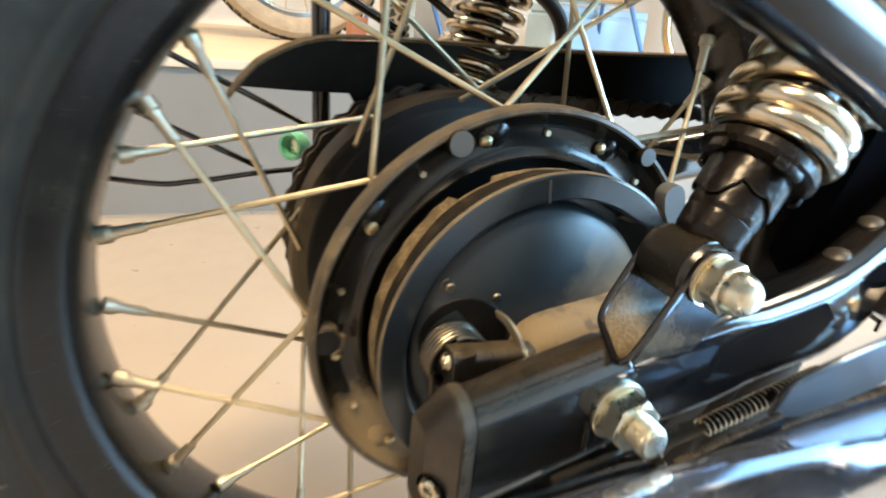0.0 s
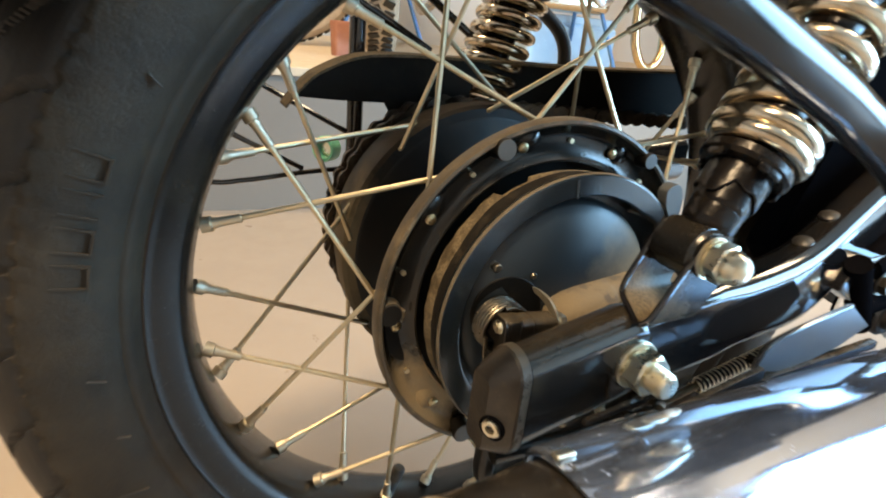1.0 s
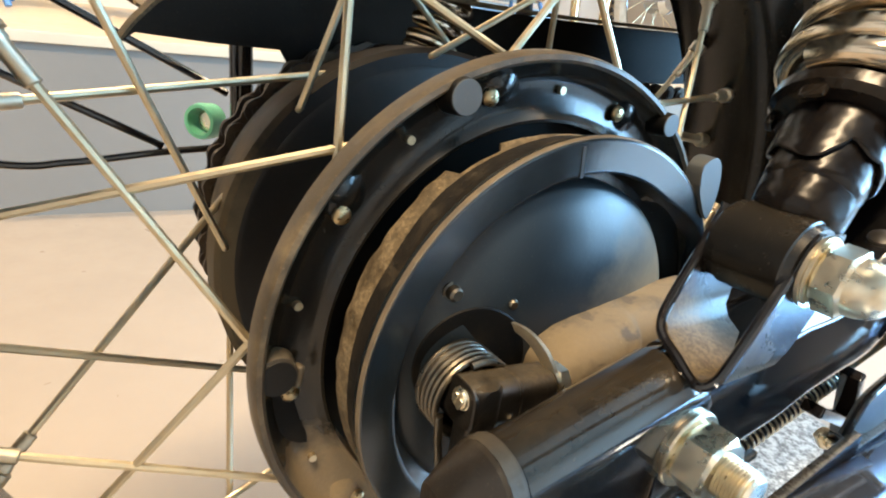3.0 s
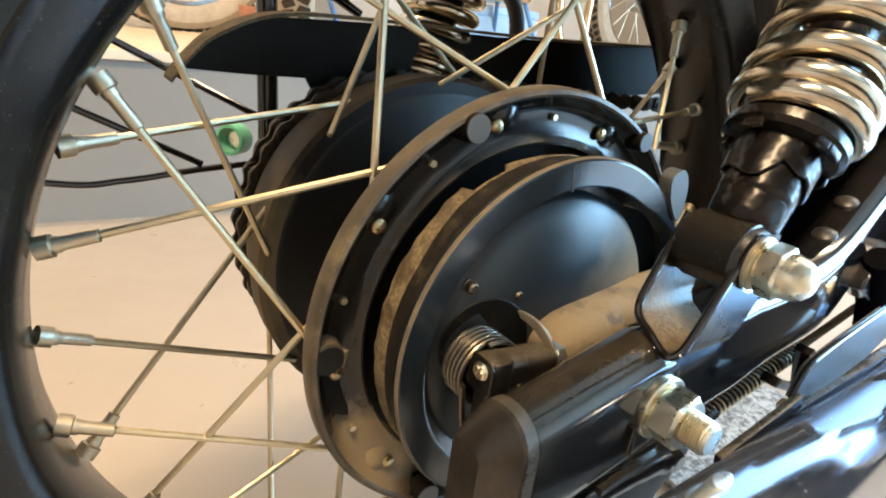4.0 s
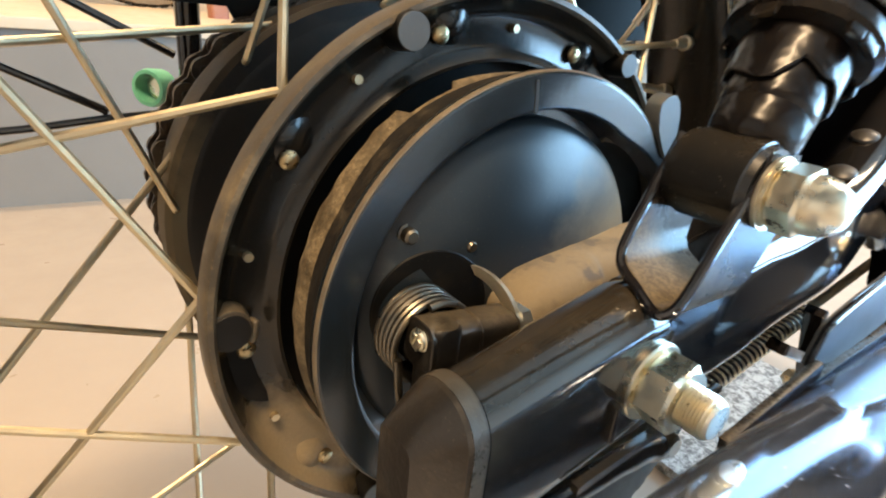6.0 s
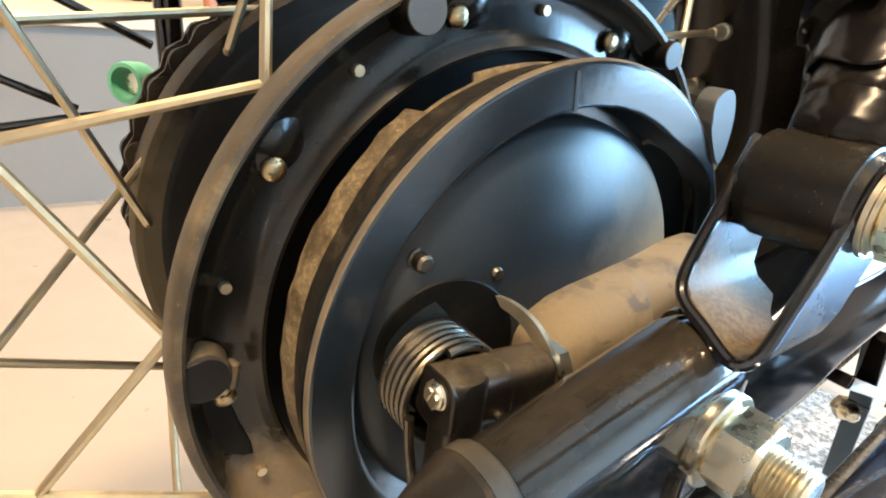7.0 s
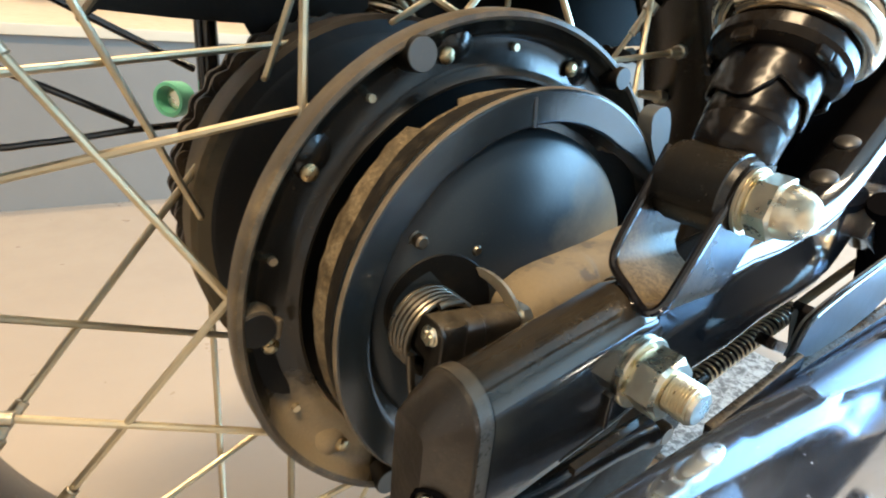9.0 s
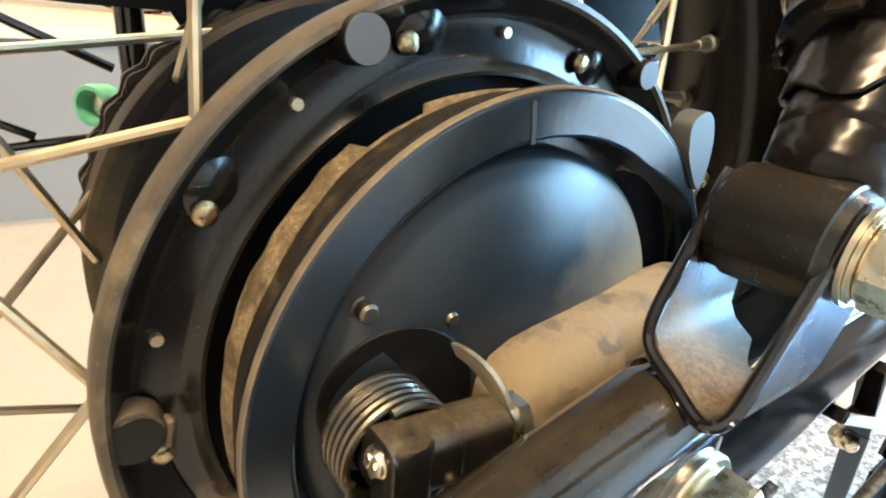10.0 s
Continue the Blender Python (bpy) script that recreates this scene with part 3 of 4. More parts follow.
wheel_ring(bm, [(0.0876, -0.03005), (0.0880, -0.02985), (0.08825, -0.0292), (0.08825, -0.0280)], 0, PZ, 128)
part("worn_edge", bm, WORN, panel, "paint worn thin along the edge")
bm = bmesh.new()
wheel_ring(bm, [(0.0100, -0.0338), (0.0250, -0.0334), (0.0400, -0.0322), (0.0520, -0.0302), (0.0610, -0.0278), (0.0660, -0.0255), (0.0682, -0.0232), (0.0690, -0.0200), (0.0692, -0.0160)], 0, PZ + 0.0020, 128)
bmesh.ops.translate(bm, vec=(-0.0045, 0, 0), verts=bm.verts)
part("domed_face", bm, DOME, panel, "satin grey domed face with brown dust below", 40)
SK = 240
rings = []
for i in range(SK):
    a = 360.0 * i / SK
    lip = -0.0138 if a > 150 else -0.0138 + 0.0030 * min(1.0, (150 - a) / 20)
    end, crust = -0.0042, 0.0006 + 0.0016 * math.exp(-abs(a - 123) / 22)
    if 110 < a <= 123:
        end, crust = -0.0092, 0.0002
    elif 60 < a <= 110:
        end = -0.0062 - 0.0032 * min(1.0, (110 - a) / 18)
        crust = 0.0018 * max(0.0, 1 - (110 - a) / 18)
    end += 0.0005 * math.sin(radians(a * 9)) * math.sin(radians(a * 4)) + 0.0004 * math.sin(radians(a * 31)) + 0.0003 * math.sin(radians(a * 53))
    w = 0.0003 * math.sin(radians(a * 7)) * math.sin(radians(a * 3))
    rings.append(([polar(r + w, a, y) for r, y in ((0.0864, -0.0245), (0.0856, -0.0215), (0.0850, -0.0175), (0.0848, lip + 0.3 * w))], [polar(r + w, a, y) for r, y in ((0.0849, lip - 0.0002), (0.0853 + 0.6 * crust, 0.6 * lip + 0.4 * end), (0.0850 + crust, 0.3 * lip + 0.7 * end))] + [polar(0.0842 + crust + w, a, end), polar(0.0825, a, end + 0.0006), polar(0.0790, a, end)]))
for band, mat, name, text in ((0, SKIRT, "skirt", "dark dusty skirt of the brake panel"), (1, DUSTY, "skirt_edge", "tan dust-caked edge of the skirt")):
    bm = bmesh.new()
    vr = [[bm.verts.new(p) for p in ring[band]] for ring in rings]
    for i in range(SK):
        a, b = vr[i], vr[(i + 1) % SK]
        for k in range(len(a) - 1):
            bm.faces.new((a[k], a[k + 1], b[k + 1], b[k]))
    part(name, bm, mat, panel, text)
# the boss round the axle: a drum that widens into a flat shelf
bm = bmesh.new()
rows = []
for x, g, out in ((-0.0245, 0.30, 0.0), (-0.0230, 0.60, 0.0), (-0.0190, 0.82, 0.0), (-0.0120, 0.93, 0.0), (-0.0030, 0.97, 0.0), (0.0130, 1.0, 0.0), (0.0155, 1.0, 0.0006), (0.0180, 0.99, 0.0034), (0.0205, 0.985, 0.0040), (0.0450, 1.0, 0.0040), (0.0660, 1.0, 0.0035), (0.0700, 0.94, 0.0035), (0.0715, 0.80, 0.0035)):
    rows.append([Vector((x, -0.0400 + out + u * g, 0.3075 + 0.075 * x + v * g)) for u, v in rounded(0.0300, 0.0500, 0.0115)])
loft(bm, rows)
part("torque_lug", bm, BOSS, panel, "dusty brown ridge across the brake panel", 60)
# oval ear on the panel's edge
bm = bmesh.new()
slab(bm, smooth_pairs([(-0.0060, 0.0085), (-0.0050, 0.0120), (-0.0005, 0.0137), (0.0045, 0.0128), (0.0066, 0.0085), (0.0072, 0.0020), (0.0058, -0.0060), (0.0030, -0.0128), (0.0008, -0.0135), (-0.0018, -0.0090), (-0.0050, -0.0010), (-0.0062, 0.0040)], 3), None, 0.0075, (0, 0, 0), 0.0006)
bmesh.ops.transform(bm, matrix=pose(0.0650, -0.0320, 0.3770, 0, -14, 0), verts=bm.verts)
part("ear", bm, PADS, panel, "oval grey ear on the panel edge")
# scribed mark across the panel's ring
bm = bmesh.new()
for q in (97.6,):
    m = Matrix.Translation(polar(0.0808, q, -0.0302)) @ pose(0, 0, 0, 0, -(q - 90), 0)
    box(bm, (0.0014, 0.0006, 0.0110), m)
part("groove", bm, MATTE, panel, "dark radial mark across the ring")


def small_screw(at, r, h):
    bm = bmesh.new()
    turned(bm, Vector(at) + Vector((0, 0.001, 0)), OUT, [(0.0, r * 1.35), (0.0016, r * 1.35), (0.0018, r), (h, r * 0.97), (h + 0.0008, r * 0.7), (h + 0.0008, 0.0)], 18)
    return part("screw", bm, STEEL, panel, "small dark steel screw")


small_screw((-0.0555, -0.0262, 0.3465), 0.0027, 0.0045)
small_screw((-0.0325, -0.0300, 0.3405), 0.0021, 0.0035)

# brake cam, its coil spring and lever
CAM = Vector((-0.0540, -0.0300, 0.3165))
bm = bmesh.new()
turned(bm, CAM + Vector((0.0080, 0.003, 0.0030)), (-0.20, -1, 0.02), [(0.0, 0.0215), (0.0040, 0.0215), (0.0045, 0.0210), (0.0046, 0.0)], 48)
part("cam_plate", bm, CAMBLACK, panel, "round matte black cam plate")
bm = bmesh.new()
tube(bm, helix(CAM + Vector((-0.0005, -0.0030, -0.0005)), OUT, 0.0142, 0.0130, 5.2, 36, 0.6), 0.00135, 10)
leg = [CAM + Vector((-0.0145, -0.0165, -0.002)), CAM + Vector((-0.0140, -0.0172, -0.012)), CAM + Vector((-0.0115, -0.0176, -0.028)), CAM + Vector((-0.0100, -0.0176, -0.036))]
tube(bm, smooth_path(leg), 0.00135, 10)
part("return_spring", bm, STEEL, panel, "bare steel coil return spring")
bm = bmesh.new()
turned(bm, CAM, OUT, [(0.0, 0.0105), (0.017, 0.0105), (0.019, 0.0092), (0.024, 0.0092), (0.024, 0.0)], 32)
part("cam_shaft", bm, MATTE, panel)
bm = bmesh.new()
loft(bm, [[Vector((x, -0.0503 + u * g, zc + v * g)) for u, v in rounded(0.0145, 0.0165, 0.0050)] for x, zc, g in ((-0.0645, 0.3208, 0.86), (-0.0637, 0.3207, 1.0), (-0.0460, 0.3190, 1.0), (-0.0456, 0.3190, 0.95), (-0.0452, 0.3190, 0.95), (-0.0448, 0.3189, 1.0), (-0.0300, 0.3172, 1.0), (-0.0290, 0.3170, 0.86))])
loft(bm, [[Vector((xc + u, -0.0520 + v, z)) for u, v in rounded(w, 0.0120, 0.0038)] for xc, z, w in ((-0.0580, 0.3283, 0.0085), (-0.0580, 0.3272, 0.0112), (-0.0582, 0.3240, 0.0122), (-0.0582, 0.3080, 0.0120), (-0.0605, 0.2300, 0.0110), (-0.0605, 0.2200, 0.0070))])
lever = part("brake_lever", bm, LEVER, bike, "black brake cam lever", 40)
bm = bmesh.new()
turned(bm, (-0.0640, -0.0515, 0.3235), (-1, -0.15, 0), [(0.0, 0.0038), (0.0010, 0.0038), (0.0013, 0.0033), (0.0020, 0.0031), (0.0023, 0.0026), (0.0023, 0.0)], 20)
for q in (-1, 1):
    box(bm, (0.0010, 0.0017, 0.0044), pose(-0.0664, -0.0519, 0.3235, 24, 0, 0) @ pose(0, 0.0013 * q, 0), 0.0003)
part("pinch_bolt", bm, ZINC, lever, "slotted zinc pinch bolt end")
bm = bmesh.new()
hex_body(bm, (-0.0268, -0.0508, 0.3188), (1, 0, 0), 0.0115, 0.0050)
turned(bm, (-0.0288, -0.0508, 0.3188), (1, 0, 0), [(0.0, 0.0068), (0.0012, 0.0068), (0.0012, 0.0)], 24)
part("pinch_nut", bm, ZINC, lever, "zinc plated pinch nut")
bm = bmesh.new()
turned(bm, (-0.0470, -0.0575, 0.3125), (0, -1, 0.2), [(0.0, 0.0030), (0.0020, 0.0030), (0.0026, 0.0022), (0.0026, 0.0)], 16)
part("pinch_screw", bm, STEEL, lever)
# crescent wear pointer
bm = bmesh.new()
cres = [(0.0185 * math.cos(radians(a)), 0.0185 * math.sin(radians(a))) for a in range(80, 206, 7)]
cres += [(0.0030 + 0.0180 * math.cos(radians(a)), -0.0024 + 0.0180 * math.sin(radians(a))) for a in range(196, 90, -10)]
front = [bm.verts.new((-0.0330 - 0.25 * u, -0.0375 + u, 0.3165 + v)) for u, v in cres]
back = [bm.verts.new((q.co.x + 0.0015, q.co.y, q.co.z)) for q in front]
bm.faces.new(front)
bm.faces.new(back[::-1])
for k in range(len(front)):
    j = (k + 1) % len(front)
    bm.faces.new((front[k], back[k], back[j], front[j]))
part("wear_pointer", bm, NIPPLE, lever, "thin steel crescent wear pointer")

# swing arm
SLOPE = 0.13


def arm_ring(x, w, h, r, y, dz=0.0):
    return [Vector((x, y + u, 0.3135 + SLOPE * x + dz + v)) for u, v in rounded(w, h, r)]


bm = bmesh.new()
loft(bm, [arm_ring(-0.0685, 0.027, 0.056, 0.0125, -0.0762, -0.0072), arm_ring(-0.006, 0.027, 0.056, 0.0125, -0.0758, -0.001), arm_ring(0.003, 0.0265, 0.053, 0.0125, -0.0758, -0.001), arm_ring(0.009, 0.025, 0.047, 0.0115, -0.0758), arm_ring(0.014, 0.022, 0.040, 0.010, -0.0758)])
arm = part("swing_arm", bm, ARM, bike, "gloss black swing arm with rounded tail", 50)
bm = bmesh.new()
beam = []
for x, top, low, y in ((0.004, 0.3375, 0.2950, -0.0755), (0.030, 0.3430, 0.2950, -0.0755), (0.060, 0.3485, 0.2985, -0.0755), (0.080, 0.3500, 0.3035, -0.0755), (0.100, 0.3540, 0.3060, -0.0755), (0.118, 0.3580, 0.3072, -0.0753), (0.132, 0.3620, 0.3082, -0.0745), (0.146, 0.3675, 0.3110, -0.0730), (0.160, 0.3745, 0.3165, -0.0712), (0.175, 0.3830, 0.3245, -0.0692), (0.192, 0.3930, 0.3350, -0.0672), (0.215, 0.4070, 0.3510, -0.0650), (0.250, 0.4270, 0.3760, -0.0620), (0.320, 0.4600, 0.4160, -0.0570), (0.450, 0.5100, 0.4680, -0.0500)):
    beam.append([Vector((x, y + u, (top + low) / 2 + v)) for u, v in rounded(0.026, top - low, 0.0060 + min(0.0045, max(0.0, x - 0.04) * 0.06), 6)])
loft(bm, beam)
part("arm_beam", bm, BEAM, arm, sharp=50)
bm = bmesh.new()
loft(bm, [arm_ring(-0.0680, 0.0282, 0.0585, 0.0130, -0.0762, -0.0072), arm_ring(-0.0733, 0.0282, 0.0585, 0.0130, -0.0762, -0.0072), arm_ring(-0.0743, 0.0277, 0.0578, 0.0128, -0.0761, -0.0073), arm_ring(-0.0790, 0.0228, 0.0515, 0.0100, -0.0738, -0.0095), arm_ring(-0.0832, 0.0165, 0.0420, 0.0045, -0.0708, -0.0128), arm_ring(-0.0836, 0.0155, 0.0408, 0.0040, -0.0707, -0.0129)])
cap = part("end_cap", bm, CAPMAT, bike, "matte black plastic end cap on the swing arm", 20)
bm = bmesh.new()
loft(bm, [arm_ring(-0.0687, 0.0288, 0.0591, 0.0133, -0.0762, -0.0072), arm_ring(-0.0731, 0.0288, 0.0591, 0.0133, -0.0762, -0.0072)])
part("cap_rim", bm, RIMGREY, cap, "brushed worn rim, coloured lighter for the light it catches", 50)
bm = bmesh.new()
loft(bm, [arm_ring(-0.0674, 0.0278, 0.0570, 0.0128, -0.0762, -0.0071), arm_ring(-0.0684, 0.0278, 0.0570, 0.0128, -0.0762, -0.0072)])
part("cap_seal", bm, FELT, cap, "thin dark joint")
# the recess's shade is put in as shineless black
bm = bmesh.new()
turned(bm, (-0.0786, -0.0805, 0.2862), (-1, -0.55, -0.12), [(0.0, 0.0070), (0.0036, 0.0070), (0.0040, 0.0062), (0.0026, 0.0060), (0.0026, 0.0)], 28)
part("screw_recess", bm, FELT, cap, "recess round the screw, coloured black for its shade")
bm = bmesh.new()
turned(bm, (-0.0790, -0.0807, 0.2862), (-1, -0.55, -0.12), [(0.0, 0.0050), (0.0038, 0.0050), (0.0044, 0.0044), (0.0044, 0.0026), (0.0020, 0.0026), (0.0020, 0.0)], 24)
part("socket_screw", bm, ZINC, cap, "zinc plated hexagon socket screw")
bm = bmesh.new()
rows = []
for y in (-0.0895, -0.0925):
    rows.append([Vector((x, y, 0.3135 + SLOPE * x + z)) for x, z in ((-0.030, -0.0285), (0.045, -0.0260), (0.045, -0.0235), (-0.030, -0.0255))])
loft(bm, rows)
part("weld_edge", bm, ARM, arm)

# axle nut
AX = (-0.0010, 0.3120)
bm = bmesh.new()
turned(bm, (AX[0], -0.0885, AX[1]), OUT, [(0.0, 0.008), (0.0, 0.0132), (0.0006, 0.0137), (0.0022, 0.0137), (0.0028, 0.0132), (0.0028, 0.008)], 40)
part("washer", bm, ZINC, arm, "plated steel washer")
bm = bmesh.new()
hex_body(bm, (AX[0], -0.0913, AX[1]), OUT, 0.0212, 0.0112, 0.0070, 12)
part("axle_nut", bm, ZINC, arm, "yellow zinc plated hexagon axle nut", 20)
bm = bmesh.new()
prof = [(0.0, 0.0071)]
for k in range(12):
    s = 0.010 + 0.00110 * k
    prof += [(s, 0.0072), (s + 0.0005, 0.0064)]
prof += [(0.0232, 0.0066), (0.0243, 0.0056), (0.0247, 0.0)]
turned(bm, (AX[0], -0.0885, AX[1]), OUT, prof, 28)
part("axle_end", bm, ZINC, arm, "threaded axle end")
# chain adjuster plate edge behind the nut
bm = bmesh.new()
slab(bm, [(-0.021, -0.017), (-0.0185, -0.018), (-0.0185, -0.003), (-0.021, -0.004)], None, 0.003, (0.003, -0.0915, AX[1]), 0.0006)
part("adjuster_plate", bm, ARM, arm)

# shock absorbers
SDIR = Vector((0.78, 0.16, 1.0)).normalized()
SFOOT = Vector((0.0235, -0.0840, 0.3738))


def shock(foot, d, turns=12.0, wire=0.0053):
    """A coil-over shock absorber."""
    bm = bmesh.new()
    turned(bm, foot, d, [(0.010, 0.0), (0.010, 0.0106), (0.012, 0.0128), (0.0150, 0.0137), (0.0225, 0.0142), (0.0232, 0.0137), (0.0245, 0.0142), (0.0260, 0.0145), (0.0460, 0.0148), (0.0470, 0.0175), (0.0476, 0.0215), (0.0496, 0.0238), (0.0535, 0.0240), (0.0543, 0.0230), (0.0548, 0.0130), (0.25, 0.0130), (0.25, 0.0)], 40)
    sh = part("shock_absorber", bm, SHOCKPAINT, bike, "black shock absorber with chromed coil spring")
    for k in range(7):
        bm = bmesh.new()
        a = 0.9 * k + 0.3 * (k % 3)
        box(bm, (0.0030, 0.0060 + 0.002 * (k % 2), 0.0050), Matrix.Translation(foot) @ frame_of(d) @ pose(0, 0, 0, 0, 0, math.degrees(a)) @ pose(0.0212, 0, 0.0465), 0.0012)
        part("seat_tab", bm, SHOCKPAINT, sh)
    # preload collar: a sleeve whose lower edge climbs in rounded steps, with two spanner lugs
    turn = frame_of(d)
    face = turn.inverted() @ Vector((0.2, -1.0, -0.2))
    zero = math.atan2(face.y, face.x)
    rings = []
    for k in range(96):
        a = 2 * math.pi * k / 96
        u = (a / math.pi + 0.5) % 1.0 * 3.0
        low = 0.0385 - 0.0036 * (int(u) + min(1.0, (u % 1.0) / 0.3)) + 0.0012 * math.sin(2 * math.pi * u)
        if u < 0.3:
            low = 0.0277 + (0.0385 - 0.0036 - 0.0277) * u / 0.3
        c, q = math.cos(zero + a), math.sin(zero + a)
        rings.append([Matrix.Translation(foot) @ turn @ Vector((r * c, r * q, z)) for r, z in ((0.0140, low + 0.0016), (0.0160, low + 0.0002), (0.0166, low + 0.0012), (0.0170, 0.0450), (0.0167, 0.0470), (0.0140, 0.0475))])
    bm = bmesh.new()
    loft(bm, rings + rings[:1], False)
    bmesh.ops.remove_doubles(bm, verts=bm.verts, dist=1e-6)
    collar = part("preload_collar", bm, SHOCKPAINT, sh, "gloss black stepped collar", 40)
    for k, z in ((0.95, 0.0430), (1.02, 0.0350)):
        bm = bmesh.new()
        turned(bm, Matrix.Translation(foot) @ turn @ Vector((0.0158 * math.cos(zero + k), 0.0158 * math.sin(zero + k), z)), turn.to_3x3() @ Vector((math.cos(zero + k), math.sin(zero + k), 0)), [(0.0, 0.0), (0.0, 0.0032), (0.0024, 0.0030), (0.0030, 0.0022), (0.0022, 0.0014), (0.0022, 0.0)], 16)
        part("spanner_lug", bm, SHOCKPAINT, collar)
    bm = bmesh.new()
    turned(bm, foot + Vector((0, 0.0160, 0)), OUT, [(0.0, 0.007), (0.0, 0.0122), (0.0012, 0.0134), (0.0040, 0.0136), (0.0044, 0.0143), (0.0250, 0.0143), (0.0254, 0.0136), (0.0275, 0.0125), (0.0275, 0.007)], 40)
    part("bush", bm, BUSH, sh, "black rubber-lined mounting eye")
    bm = bmesh.new()
    tube(bm, helix(foot + d * 0.0590, d, 0.0236, 0.19, turns, 30, 1.0, 1.6), wire, 14)
    part("spring", bm, SPRING, sh, "chromed coil spring")
    return sh


near_shock = shock(SFOOT, SDIR)
shock(Vector((0.020, 0.178, 0.352)), Vector((0.31, -0.02, 1.0)).normalized(), 16.5, 0.0050)
bm = bmesh.new()
turned(bm, (SFOOT.x, -0.0968, SFOOT.z), OUT, [(0.0, 0.006), (0.0, 0.0112), (0.0012, 0.0112), (0.0012, 0.006)], 32)
part("washer", bm, ZINC, near_shock, "plated washer")
bm = bmesh.new()
turned(bm, (SFOOT.x, -0.0982, SFOOT.z), OUT, [(0.0, 0.006), (0.0, 0.0104), (0.0010, 0.0104), (0.0010, 0.006)], 32)
part("spring_washer", bm, ZINC, near_shock, "plated spring washer")
bm = bmesh.new()
hex_body(bm, (SFOOT.x, -0.0994, SFOOT.z), OUT, 0.0185, 0.0085, 0, 8)
turned(bm, (SFOOT.x, -0.1075, SFOOT.z), OUT, [(0.0, 0.0088)] + [(0.0105 * math.sin(radians(q)), 0.0088 * math.cos(radians(q)) ** 0.8) for q in range(12, 90, 6)] + [(0.0105, 0.0)], 36)
part("cap_nut", bm, ZINC, near_shock, "yellow zinc plated domed cap nut", 24)

# bracket that carries the shock absorber: a channel of bent sheet with a rounded edge
BR = [(-0.0655, 0.041), (-0.0662, 0.020), (-0.0668, 0.0085), (-0.0685, 0.0030), (-0.0720, 0.0000), (-0.0800, -0.0030), (-0.0880, -0.0062), (-0.0915, -0.0062), (-0.0940, -0.0040), (-0.0952, 0.0010), (-0.0957, 0.020), (-0.0962, 0.041)]


def bracket_point(x, y, z):
    """A point of the sheared channel; its front edge runs back above the fold to meet the mounting eye."""
    if x > 0.01:
        x -= 0.81 * max(0.0, z - 0.020)
    return Vector((x + 0.58 * z, y, 0.3430 + z))


bm = bmesh.new()
loft(bm, [[bracket_point(x, y, z) for y, z in BR] + [bracket_point(x, -0.0808 + (y + 0.0808) * 0.86, z + (0.0024 if z < 0.009 else 0.0)) for y, z in BR[::-1]] for x in (-0.0040, 0.0290)])
bracket = part("shock_bracket", bm, BRACKET, bike, "dusty black channel bracket", 50)
bm = bmesh.new()
tube(bm, [bracket_point(-0.0040, -0.0808 + (y + 0.0808) * 0.93, z + 0.0008) for y, z in smooth_pairs(BR)], 0.0017, 10)
part("bracket_edge", bm, GLOSS, bracket)
# silencer
SILDIR = Vector((1, 0.0378, -0.0385)).normalized()
SIL = Vector((0.0, -0.155, 0.2725)) - SILDIR * 0.100


def slashed(bm, reach, k):
    """Leans the first stretch of the silencer so that its end is cut aslant, longer at the top."""
    for v in bm.verts:
        along = (v.co - SIL).dot(SILDIR)
        if along < reach:
            v.co.x += k * (1 - max(along, 0.0) / reach) * (SIL.z + 0.050 - v.co.z)


bm = bmesh.new()
turned(bm, SIL, SILDIR, [(0.010, 0.0440), (0.003, 0.0450), (0.0, 0.0465), (0.0005, 0.0485), (0.003, 0.0496), (0.008, 0.0500), (0.040, 0.0500), (0.110, 0.0500), (0.300, 0.0500), (0.62, 0.0470), (0.62, 0.0)], 80)
slashed(bm, 0.11, 0.5)
sil = part("silencer", bm, FILMED, bike, "chrome exhaust silencer with a thin dusty film", 40)
TAIL = SIL + SILDIR * -0.072 + Vector((0, 0, 0.003))


def slant_mouth(bm):
    """Cuts the tail pipe's mouth aslant: its outer side is shorter."""
    for v in bm.verts:
        along = (v.co - TAIL).dot(SILDIR)
        if along < 0.075:
            v.co.x += 0.70 * (1 - max(along, 0.0) / 0.075) * (TAIL.y + 0.036 - v.co.y)
    return bm


bm = bmesh.new()
turned(bm, TAIL, SILDIR, [(0.060, 0.024), (0.006, 0.0330), (0.001, 0.0350), (0.0, 0.0362), (0.001, 0.0375), (0.020, 0.0390), (0.060, 0.0415), (0.085, 0.0430), (0.110, 0.0440)], 64)
part("tail_pipe", slant_mouth(bm), TAILMAT, sil, "black tail pipe tip with a slanted mouth")
for q, r in ((-0.0006, 0.0358), (0.026, 0.0394)):
    bm = bmesh.new()
    turned(bm, TAIL + SILDIR * q, SILDIR, [(0.0, r), (0.0006, r + 0.0014), (0.0030, r + 0.0016), (0.0038, r + 0.0004)], 56)
    part("clamp_ring", slant_mouth(bm), SPRING, sil, "plated ring on the tail pipe")
for k in range(6):
    bm = bmesh.new()
    turned(bm, TAIL + SILDIR * (0.005 + 0.005 * k), SILDIR, [(0.0, 0.0330 - 0.0008 * k), (0.0012, 0.0308 - 0.0008 * k), (0.0024, 0.0330 - 0.0008 * k)], 48)
    part("rib", slant_mouth(bm), ZINC, sil, "golden rib inside the tail pipe")

